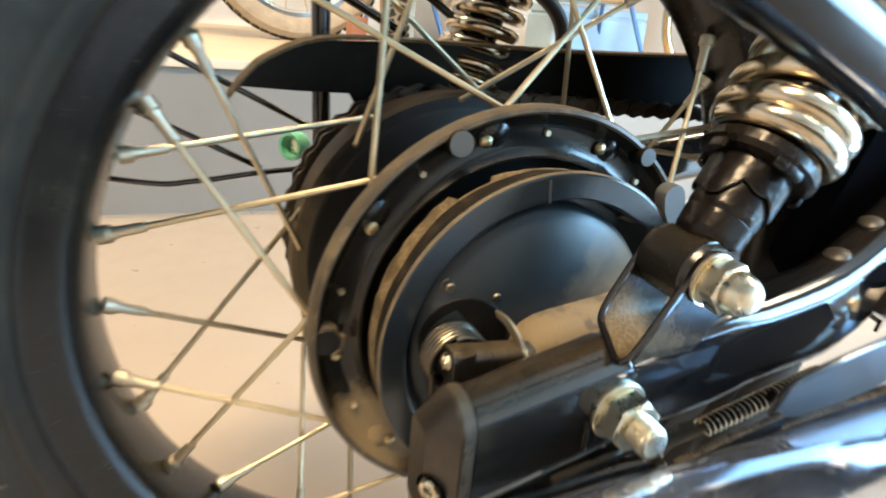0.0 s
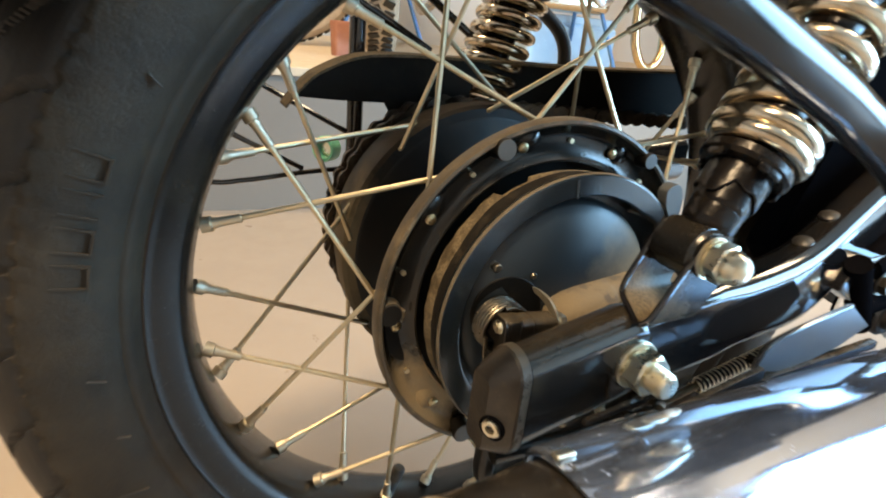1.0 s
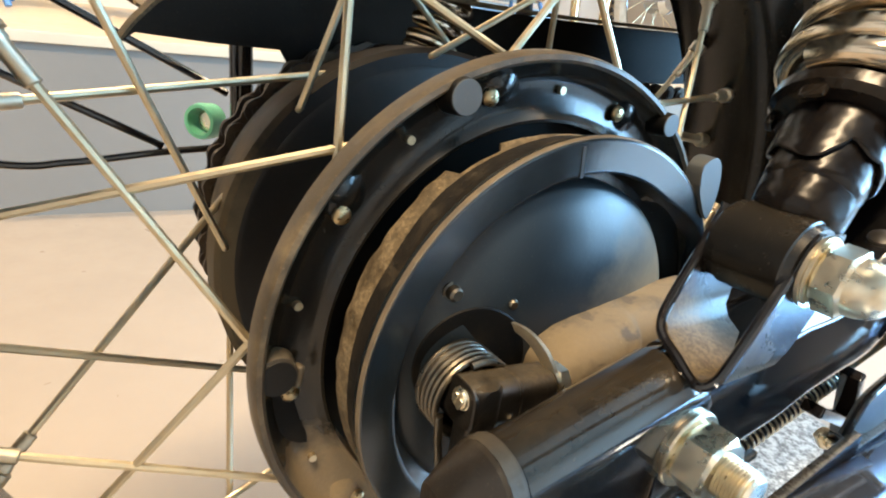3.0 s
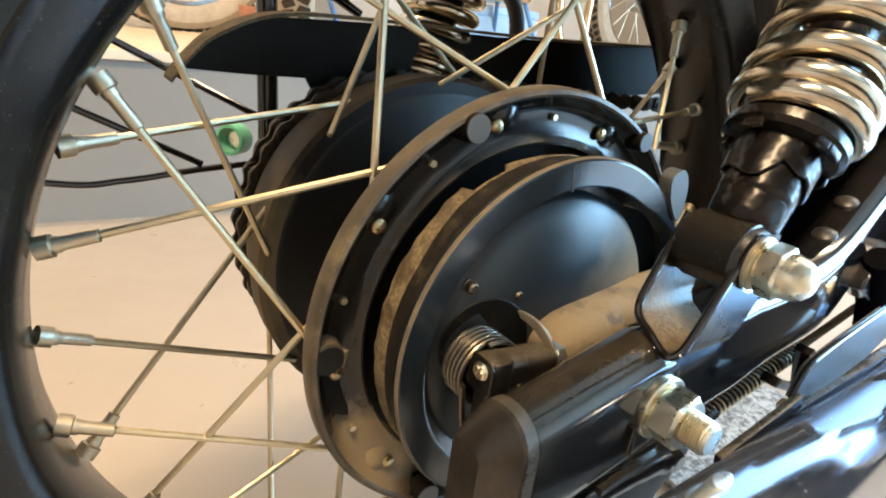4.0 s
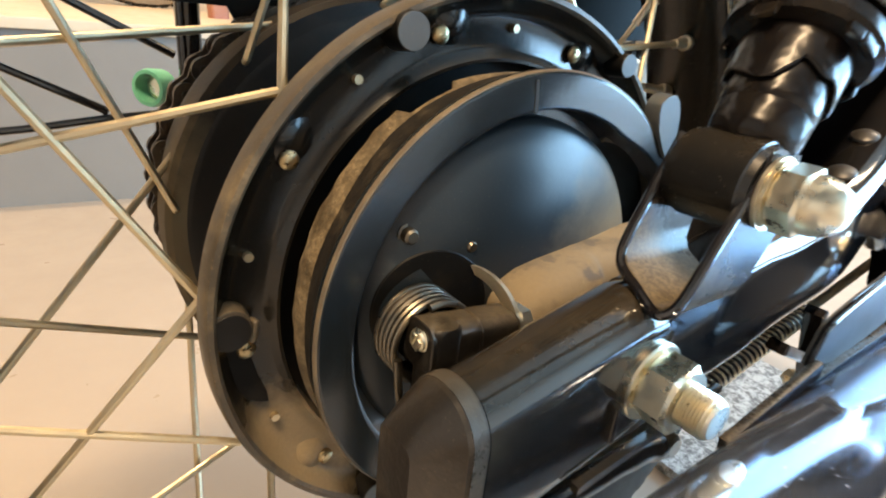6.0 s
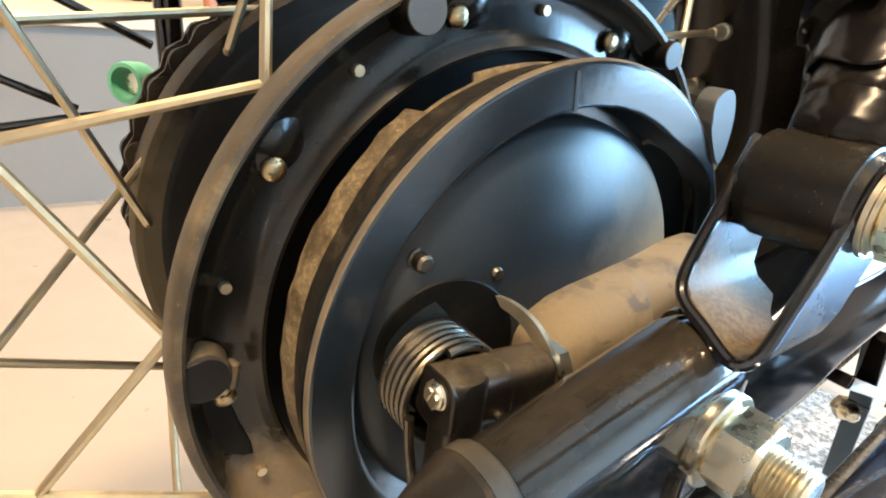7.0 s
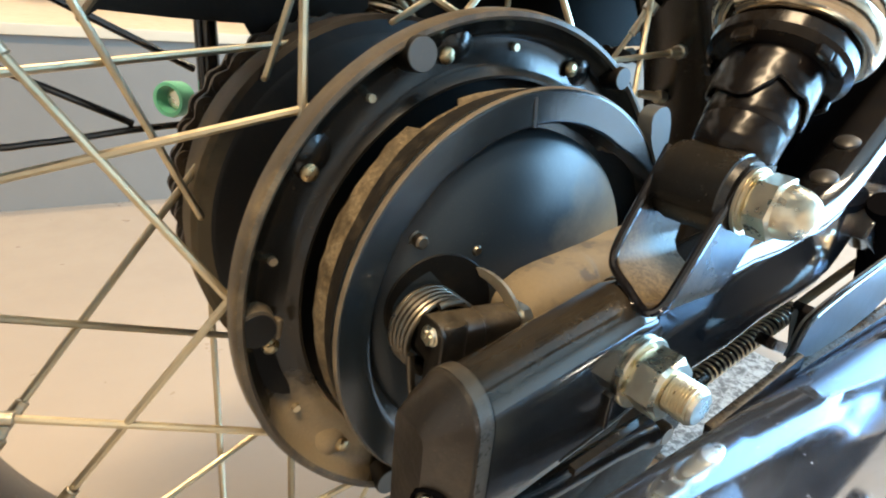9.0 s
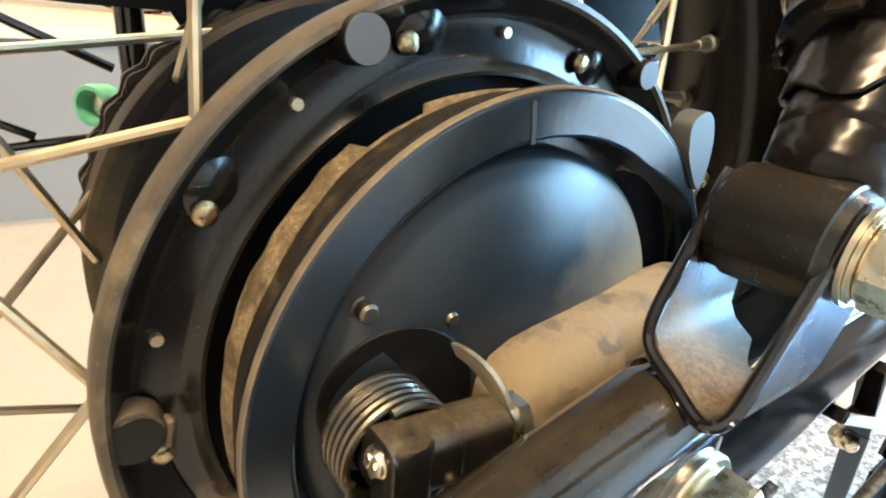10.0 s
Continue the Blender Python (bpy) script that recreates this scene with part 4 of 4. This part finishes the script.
for along, around in ((0.006, 18), (-0.004, -12)):
    bm = bmesh.new()
    a = radians(around)
    m = Matrix.Translation(SIL + SILDIR * along + Vector((0.002, 0.0508 * math.sin(a), 0.0508 * math.cos(a)))) @ pose(0, 0, 0, -around, 0, 0)
    box(bm, (0.009, 0.0055, 0.0022), m, 0.0010, 3)
    part("clip", bm, ZINC, sil, "small bright clip on the silencer's rear edge")

# plate that carries the silencer, with a black rim
bm = bmesh.new()
hang = smooth_path([(0.0735, -0.107, 0.3045), (0.0765, -0.107, 0.3140), (0.0815, -0.107, 0.3203), (0.1000, -0.107, 0.3255), (0.1250, -0.107, 0.3305), (0.1500, -0.107, 0.3350)], 5)
low = [(0.1780, 0.3170), (0.1520, 0.3060), (0.1250, 0.3015), (0.0950, 0.2995)]
slab(bm, [(p.x, p.z) for p in hang] + low, None, 0.003, (0, -0.1075, 0))
hanger = part("silencer_hanger", bm, HANGER, bike, "satin steel hanger plate", 40)
bm = bmesh.new()
tube(bm, hang, 0.0014, 10)
part("hanger_rim", bm, GLOSS, hanger, "black rim")
bm = bmesh.new()
box(bm, (0.062, 0.004, 0.008), pose(0.0480, -0.1090, 0.2975, 0, -11, 0), 0.0012)
box(bm, (0.120, 0.006, 0.006), pose(0.1330, -0.1075, 0.2985, 0, -3, 0), 0.0012)
part("hanger_strap", bm, BRACKET, hanger, "black flat strap")
# stand frame behind the hanger, with its bolt
bm = bmesh.new()
for p, q in (((0.118, -0.080, 0.285), (0.196, -0.080, 0.249)), ((0.150, -0.080, 0.296), (0.178, -0.078, 0.250)), ((0.178, -0.078, 0.250), (0.230, -0.070, 0.170))):
    d = Vector(q) - Vector(p)
    box(bm, (0.010, 0.006, d.length), Matrix.Translation((Vector(p) + Vector(q)) / 2) @ frame_of(d), 0.0012)
stand = part("stand_frame", bm, GLOSS, bike, "black flat bars of the stand frame")
bm = bmesh.new()
hex_body(bm, (0.1850, -0.0700, 0.2390), (-0.7, -0.7, 0.1), 0.0110, 0.0060)
turned(bm, (0.1810, -0.0740, 0.2396), (-0.7, -0.7, 0.1), [(0.0, 0.0034), (0.0060, 0.0032), (0.0066, 0.0024), (0.0066, 0.0)], 16)
part("stand_bolt", bm, ZINC, stand, "zinc plated bolt and nut")

# black side bar
bm = bmesh.new()
tube(bm, smooth_path([(-0.32, -0.105, 0.575), (-0.22, -0.118, 0.537), (-0.14, -0.128, 0.507), (-0.066, -0.138, 0.4825), (-0.006, -0.140, 0.462), (0.024, -0.140, 0.450), (0.053, -0.145, 0.4345), (0.066, -0.150, 0.421), (0.083, -0.150, 0.402), (0.092, -0.150, 0.380)]), [0.0100] * 48 + [0.0100 - 0.00014 * k for k in range(25)], 24)
part("side_bar", bm, BAR, bike, "curved gloss black side bar")

# footrest pivot
bm = bmesh.new()
turned(bm, (0.240, -0.0780, 0.3060), OUT, [(0.0, 0.0), (0.0, 0.0150), (0.003, 0.0160), (0.012, 0.0160), (0.014, 0.0140), (0.014, 0.0100), (0.024, 0.0095), (0.025, 0.0)], 32)
peg = part("footrest_pivot", bm, MATTE, bike, "black footrest pivot")
bm = bmesh.new()
slab(bm, smooth_pairs([(0.166, 0.334), (0.182, 0.352), (0.214, 0.356), (0.262, 0.350), (0.330, 0.345), (0.380, 0.300), (0.375, 0.250), (0.330, 0.262), (0.292, 0.268), (0.258, 0.290), (0.224, 0.310), (0.190, 0.322)], 3), None, 0.012, (0, -0.090, 0), 0.0016)
part("footrest_bracket", bm, GLOSS, peg, "gloss black cast bracket")
for x, z, r in ((0.215, 0.334, 0.0075), (0.268, 0.318, 0.0105), (0.310, 0.300, 0.0085)):
    bm = bmesh.new()
    hex_body(bm, (x, -0.0900, z), OUT, r * 1.6, 0.0060)
    turned(bm, (x, -0.0895, z), OUT, [(0.0, 0.0), (0.0, r * 1.15), (0.0016, r * 1.15), (0.0016, 0.0)], 24)
    part("bracket_bolt", bm, STEEL, peg, "dark hexagon bolt")
bm = bmesh.new()
hex_body(bm, (0.240, -0.1030, 0.3060), OUT, 0.0170, 0.0070)
turned(bm, (0.240, -0.1095, 0.3060), OUT, [(0.0, 0.0055), (0.007, 0.0053), (0.008, 0.0)], 20)
part("pivot_nut", bm, ZINC, peg, "zinc plated pivot nut")
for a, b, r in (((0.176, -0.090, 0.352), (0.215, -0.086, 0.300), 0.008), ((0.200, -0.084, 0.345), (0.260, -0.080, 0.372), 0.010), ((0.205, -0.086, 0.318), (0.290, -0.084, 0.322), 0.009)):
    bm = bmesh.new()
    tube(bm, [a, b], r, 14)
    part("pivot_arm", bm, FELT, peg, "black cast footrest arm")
for x, y, z in ((0.1380, -0.0735, 0.3640), (0.1660, -0.0680, 0.3775)):
    bm = bmesh.new()
    turned(bm, (x, y, z), (-0.40, -0.05, 1), [(0.0, 0.0060), (0.0012, 0.0057), (0.0024, 0.0040), (0.0028, 0.0)], 20)
    part("cover_stud", bm, SATIN, bike)

# brake rod with its spring, under the swing arm
ROD0, ROD1 = Vector((-0.0605, -0.0640, 0.2270)), Vector((0.30, -0.0700, 0.3130))
bm = bmesh.new()
tube(bm, [ROD0, ROD0 + (ROD1 - ROD0) * 0.22, ROD0 + (ROD1 - ROD0) * 0.30, ROD1], [0.0042, 0.0042, 0.0026, 0.0026], 12)
rod = part("brake_rod", bm, BOSS, bike, "steel brake rod with black coil spring")
bm = bmesh.new()
rd = (ROD1 - ROD0).normalized()
tube(bm, helix(ROD0 + rd * 0.152, rd, 0.0048, 0.088, 24, 18), 0.00065, 8)
part("rod_spring", bm, ZINC, rod, "small steel coil spring")
bm = bmesh.new()
turned(bm, ROD0 + rd * 0.156, rd, [(0.0, 0.0), (0.0, 0.0046), (0.085, 0.0046), (0.085, 0.0)], 16)
part("rod_sleeve", bm, MATTE, rod, "black sleeve inside the spring")

# brake stay under the swing arm, with its bolt
bm = bmesh.new()
tube(bm, smooth_path([(-0.075, -0.078, 0.2640), (-0.029, -0.080, 0.2640), (0.015, -0.080, 0.2650), (0.034, -0.080, 0.2635)]), [0.0048] * 16 + [0.0052] * 6 + [0.0060] * 3, 14)
stay = part("brake_stay", bm, TAILMAT, bike, "dusty dark brake stay rod")
bm = bmesh.new()
turned(bm, (0.0420, -0.0740, 0.2610), OUT, [(0.0, 0.0), (0.0, 0.0085), (0.0030, 0.0085), (0.0034, 0.0078), (0.0034, 0.0055), (0.0090, 0.0052), (0.0102, 0.0040), (0.0102, 0.0)], 28)
part("stay_bolt", bm, STEEL, stay, "dark steel bolt and washer")

# chain guard, chain and sprocket
bm = bmesh.new()
guard = [(-0.132, 0.402), (-0.125, 0.4070), (-0.0914, 0.4052), (-0.0554, 0.4045), (-0.0480, 0.3920), (0.02, 0.3900), (0.45, 0.4130), (0.45, 0.450), (0.192, 0.4412), (0.0875, 0.4395), (-0.0104, 0.4400), (-0.0754, 0.4378), (-0.1089, 0.4258), (-0.125, 0.4120)]
slab(bm, guard, None, 0.002, (0, 0.157, 0))
cg = part("chain_guard", bm, GUARD, bike, "black sheet chain guard")
bm = bmesh.new()
top = smooth_path([(-0.1345, 0.1, 0.401), (-0.124, 0.1, 0.414), (-0.1089, 0.1, 0.4262), (-0.0754, 0.1, 0.4382), (-0.0104, 0.1, 0.4405), (0.0875, 0.1, 0.4400), (0.192, 0.1, 0.4417), (0.45, 0.1, 0.4505)], 6)
loft(bm, [[Vector((p.x, 0.137, p.z + 0.0005)), Vector((p.x, 0.159, p.z + 0.0005)), Vector((p.x, 0.159, p.z + 0.0025)), Vector((p.x, 0.137, p.z + 0.0025))] for p in top])
part("guard_top", bm, DUSTY, cg, "dusty top flange of the chain guard")
bm = bmesh.new()
N = 40
ring = []
for i in range(N):
    for da, r in ((0.0, 0.0925), (0.28, 0.0935), (0.42, 0.0955), (0.58, 0.0955), (0.72, 0.0935)):
        a = 360.0 * (i + da) / N
        ring.append((r * math.cos(radians(a)), r * math.sin(radians(a))))
slab(bm, ring, None, 0.006, (0, 0.1440, AXLE))
part("sprocket", bm, CHAIN, wheel, "dark toothed rear sprocket")


def link_mesh(name, gap):
    """A chain link's two waisted plates and its rollers, along x."""
    bm = bmesh.new()
    p = 0.0154
    out = []
    for side in (1, -1):
        out += [(side * (p / 2 + 0.0062 * math.cos(radians(q))), side * 0.0062 * math.sin(radians(q))) for q in range(-105, 106, 21)]
        out.append((0.0, side * 0.0040))
    for y in (-gap, gap):
        slab(bm, out, None, 0.0016, (0, y - 0.0008, 0))
    for x in (-p / 2, p / 2):
        turned(bm, (x, gap + 0.002, 0), OUT, [(0.0, 0.0), (0.0, 0.0026), (2 * gap + 0.004, 0.0026), (2 * gap + 0.004, 0.0)], 10)
    bmesh.ops.recalc_face_normals(bm, faces=bm.faces)
    me = bpy.data.meshes.new(name)
    bm.to_mesh(me)
    bm.free()
    me.materials.append(CHAIN)
    return me


bm = bmesh.new()
turned(bm, (0, 0.1500, AXLE), OUT, [(0.0, 0.0915), (0.003, 0.0920), (0.006, 0.0915)], 40)
chain = part("chain", bm, CHAIN, bike, "oily dark drive chain")
INNER_LINK, OUTER_LINK = link_mesh("inner_link", 0.0046), link_mesh("outer_link", 0.0068)
links = []
for k in range(22):
    a = 98 + k * 360.0 / N
    links.append(pose(0, 0.1470, AXLE) @ pose(0, 0, 0, 0, -a, 0) @ pose(0.0970, 0, 0) @ pose(0, 0, 0, 0, 90, 0))
start = polar(0.0970, 98 - 9.0, 0.1470)
for k in range(22):
    links.append(Matrix.Translation(start + Vector((0.0154 * k, 0, -0.0006 * k))))
for k, m in enumerate(links):
    ob = new("chain_link", INNER_LINK if k % 2 else OUTER_LINK)
    ob.matrix_world = m
    ob.parent = chain

# far side: swing arm end, guard rods
bm = bmesh.new()
loft(bm, [[Vector((p.x, p.y + 0.252, p.z)) for p in arm_ring(x, 0.034, 0.050, 0.015, -0.0710)] for x in (-0.070, 0.30)])
far_arm = part("swing_arm", bm, ARM, bike, "black swing arm on the chain side")
bm = bmesh.new()
tube(bm, smooth_path([(-0.30, 0.18, 0.362), (-0.1929, 0.18, 0.3397), (-0.1565, 0.18, 0.3391), (-0.1147, 0.18, 0.3439), (-0.07, 0.18, 0.3475)]), 0.0022, 10)
guard_rods = part("side_guard", bm, GLOSS, bike, "thin black side guard rods")
bm = bmesh.new()
tube(bm, [(-0.26, 0.18, 0.472), (-0.0781, 0.18, 0.3772)], 0.0022, 10)
part("rod", bm, GLOSS, guard_rods)
bm = bmesh.new()
tube(bm, [(-0.26, 0.18, 0.4235), (-0.1128, 0.18, 0.3475)], 0.0022, 10)
part("rod", bm, GLOSS, guard_rods)
bm = bmesh.new()
tube(bm, [(-0.066, 0.195, 0.33), (-0.068, 0.195, 0.60)], 0.0068, 14)
part("post", bm, GLOSS, guard_rods, "upright black tube")
bm = bmesh.new()
turned(bm, (-0.0770, 0.2260, 0.3530), (-0.75, -0.65, 0.05), [(0.0, 0.0080), (0.0, 0.0108), (0.010, 0.0114), (0.013, 0.0106), (0.013, 0.0084), (0.002, 0.0080)], 28)
part("green_cap", bm, GREEN, far_arm, "green plastic cap at the chain adjuster")
bm = bmesh.new()
turned(bm, (-0.0745, 0.2280, 0.3530), (-0.75, -0.65, 0.05), [(0.0, 0.0), (0.0, 0.0066), (0.0080, 0.0066), (0.0090, 0.0050), (0.0090, 0.0)], 20)
part("adjuster_bolt", bm, ZINC, far_arm, "zinc plated bolt inside the green cap")

bm = bmesh.new()
tube(bm, [(-0.092, 0.18, 0.4855), (-0.010, 0.18, 0.4440)], [0.0048, 0.0030], 12)
part("rod", bm, GLOSS, guard_rods)
bm = bmesh.new()
tube(bm, [(-0.060, 0.18, 0.5135), (0.040, 0.18, 0.4500)], 0.0033, 12)
part("rod", bm, GLOSS, guard_rods)
bm = bmesh.new()
tube(bm, smooth_path([(0.030, 0.18, 0.520), (0.065, 0.18, 0.5020), (0.0926, 0.18, 0.4848), (0.1151, 0.18, 0.4693), (0.1250, 0.18, 0.4530), (0.1278, 0.18, 0.4300)]), 0.0060, 14)
part("hose", bm, MATTE, guard_rods, "black rubber hose")

# mudguard and dark side cover
bm = bmesh.new()
sec = [(-0.078, -0.034), (-0.070, -0.010), (-0.046, 0.005), (0.0, 0.011), (0.046, 0.005), (0.070, -0.010), (0.078, -0.034)]
rows = []
for i in range(44):
    a = -8 + 163 * i / 43
    rows.append([polar(0.338 + v, a, MID + u) for u, v in sec] + [polar(0.336 + v, a, MID + u * 0.975) for u, v in sec[::-1]])
loft(bm, rows)
part("mudguard", bm, GLOSS, bike, "gloss black rear mudguard")
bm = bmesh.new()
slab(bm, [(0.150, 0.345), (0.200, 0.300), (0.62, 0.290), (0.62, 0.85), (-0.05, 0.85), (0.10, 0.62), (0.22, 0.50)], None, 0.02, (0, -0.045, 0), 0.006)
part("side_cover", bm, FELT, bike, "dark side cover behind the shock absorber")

# raised marks moulded into the tyre's side: plain bars
for k in range(4):
    for da, dr, wide, high in ((0.0, 0.0, 0.0016, 0.0150), (2.4, 0.0, 0.0016, 0.0150), (1.2, 0.0068, 0.0100, 0.0016), (1.2, -0.0068, 0.0100, 0.0016)):
        if (k, dr) in ((1, -0.0068), (3, 0.0068)):
            continue
        a0 = 158.5 + 3.7 * k + da
        bm = bmesh.new()
        box(bm, (high, 0.0016, wide), Matrix.Translation(polar(0.2590 + dr, a0, MID - 0.0547)) @ pose(0, 0, 0, 0, -a0, 0) @ pose(0, 0, 0, 0, 0, -3), 0.0004)
        part("moulded_mark", bm, RUBBER, wheel)
for a0, r, long in ((199.0, 0.2560, 0.014), (207.0, 0.2570, 0.022), (150.0, 0.2500, 0.007), (183.0, 0.2520, 0.008), (191.0, 0.2480, 0.006), (214.0, 0.2600, 0.012)):
    bm = bmesh.new()
    box(bm, (long, 0.0016, 0.0009), Matrix.Translation(polar(r, a0, MID - 0.0537)) @ pose(0, 0, 0, 0, -a0 + 20, 0) @ pose(0, 0, 0, 0, 0, -8), 0.0003)
    part("moulded_mark", bm, MARK, wheel)

# ---- things on the platform ----


def parked_bike(at, heading, label, mid=0.62, pipe=None):
    """Another motorcycle, seen only below: wheel, engine, exhaust and stand."""
    ob = empty("parked_motorcycle", at, label, "motorcycle", "motorcycles on the platform")
    bm = bmesh.new()
    wheel_ring(bm, [(0.225, -0.030), (0.250, -0.045), (0.275, -0.046), (0.292, -0.034), (0.300, 0.0), (0.292, 0.034), (0.275, 0.046), (0.250, 0.045), (0.225, 0.030)], 0, 0.300, 64)
    tyre = part("tyre", bm, TAN, ob, "pale dusty tyre")
    for k in range(60):
        bm = bmesh.new()
        for sgn in (-1, 1):
            m = Matrix.Translation((0.297 * math.cos(radians(6 * k + 3 * (sgn > 0))), sgn * 0.018, 0.300 + 0.297 * math.sin(radians(6 * k + 3 * (sgn > 0))))) @ pose(0, 0, 0, 0, 90 - 6 * k, 0) @ pose(0, 0, 0, 0, 0, 25 * sgn)
            box(bm, (0.018, 0.030, 0.008), m)
        part("tread_block", bm, RUBBER, tyre)
    bm = bmesh.new()
    wheel_ring(bm, [(0.226, -0.032), (0.215, -0.028), (0.205, 0.0), (0.215, 0.028), (0.226, 0.032)], 0, 0.300, 64)
    part("rim", bm, CHROME, ob, "chrome rim")
    for k in range(18):
        bm = bmesh.new()
        a = radians(20 * k)
        tube(bm, [(0.04 * math.cos(a + 0.6), 0.02 * (-1) ** k, 0.30 + 0.04 * math.sin(a + 0.6)), (0.208 * math.cos(a), 0, 0.30 + 0.208 * math.sin(a))], 0.002, 6)
        part("spoke", bm, SPOKE, ob)
    bm = bmesh.new()
    turned(bm, (0, 0.06, 0.30), OUT, [(0.0, 0.0), (0.0, 0.04), (0.02, 0.06), (0.10, 0.06), (0.12, 0.04), (0.12, 0.0)], 24)
    part("hub", bm, CHROME, ob)
    bm = bmesh.new()
    box(bm, (0.30, 0.24, 0.20), pose(mid, 0, 0.30), 0.03, 3)
    engine = part("engine", bm, SPRING, ob, "polished engine case")
    for k in range(6):
        bm = bmesh.new()
        box(bm, (0.20, 0.20, 0.008), pose(mid + 0.04, 0, 0.42 + 0.022 * k), 0.002)
        part("fin", bm, STEEL, engine)
    bm = bmesh.new()
    tube(bm, smooth_path(pipe or [(0.75, -0.10, 0.42), (0.86, -0.13, 0.34), (0.84, -0.15, 0.20), (0.70, -0.16, 0.15), (0.30, -0.17, 0.17), (0.0, -0.18, 0.22)]), 0.017, 16)
    part("exhaust_pipe", bm, BRASSY, ob, "golden plated exhaust pipe")
    for k in range(3):
        bm = bmesh.new()
        turned(bm, (mid - 0.10 + 0.10 * k, 0.12, 0.27 + 0.03 * (k % 2)), (0, 1, 0), [(0.0, 0.045), (0.012, 0.043), (0.018, 0.030), (0.018, 0.0)], 24)
        part("engine_cover", bm, CHROME, engine, "round polished cover")
    for y0 in (-0.11, 0.11):
        bm = bmesh.new()
        tube(bm, [(mid - 0.12, y0 * 0.7, 0.24), (mid - 0.18, y0 * 1.5, 0.008)], 0.008, 10)
        part("stand_leg", bm, BLUE, ob, "blue painted stand leg")
    bm = bmesh.new()
    box(bm, (0.9, 0.22, 0.22), pose(0.55, 0, 0.72), 0.07, 4)
    part("body", bm, GLOSS, ob, "dark body and tank")
    ob.matrix_world = Matrix.Translation(at) @ pose(0, 0, 0, 0, 0, heading)
    return ob


PTOP = 0.3352
parked_bike(Vector((0.445, 1.52, PTOP)), 69.5, "parked motorcycle with pale dusty tyre on the platform")
parked_bike(Vector((2.05, 1.62, PTOP)), 176.0, "parked motorcycle with polished engine and golden pipe on the platform", 0.83, [(0.58, 0.12, 0.62), (0.575, 0.14, 0.20), (0.555, 0.16, 0.075), (0.50, 0.165, 0.030), (0.445, 0.16, 0.075), (0.43, 0.14, 0.20), (0.40, 0.12, 0.62)])
parked_bike(Vector((0.20, 1.84, PTOP)), 181.0, "parked motorcycle with bare spoked wheel on the platform")
bm = bmesh.new()
loft(bm, [[Vector((1.40 + u, 1.90 + v, PTOP + z)) for u, v in rounded(0.46 - e, 0.22 - e, 0.02)] for z, e in ((0.0, 0.01), (0.004, 0.0), (0.150, 0.0), (0.158, 0.016), (0.164, 0.016), (0.166, 0.004), (0.190, 0.004), (0.194, 0.016))])
tagged(finish("case", bm, PALEBLUE), "pale blue glossy case behind a parked motorcycle", "case")
bm = bmesh.new()
loft(bm, [[Vector((0.300 + u * g, 1.46 + v * g, PTOP + z)) for u, v in rounded(0.055, 0.055, 0.012)] for z, g in ((0.0, 0.8), (0.004, 0.82), (0.085, 1.0), (0.090, 1.02), (0.095, 0.98), (0.092, 0.9))])
tagged(finish("box", bm, CLAY), "small reddish brown tapered box standing on the platform", "box")
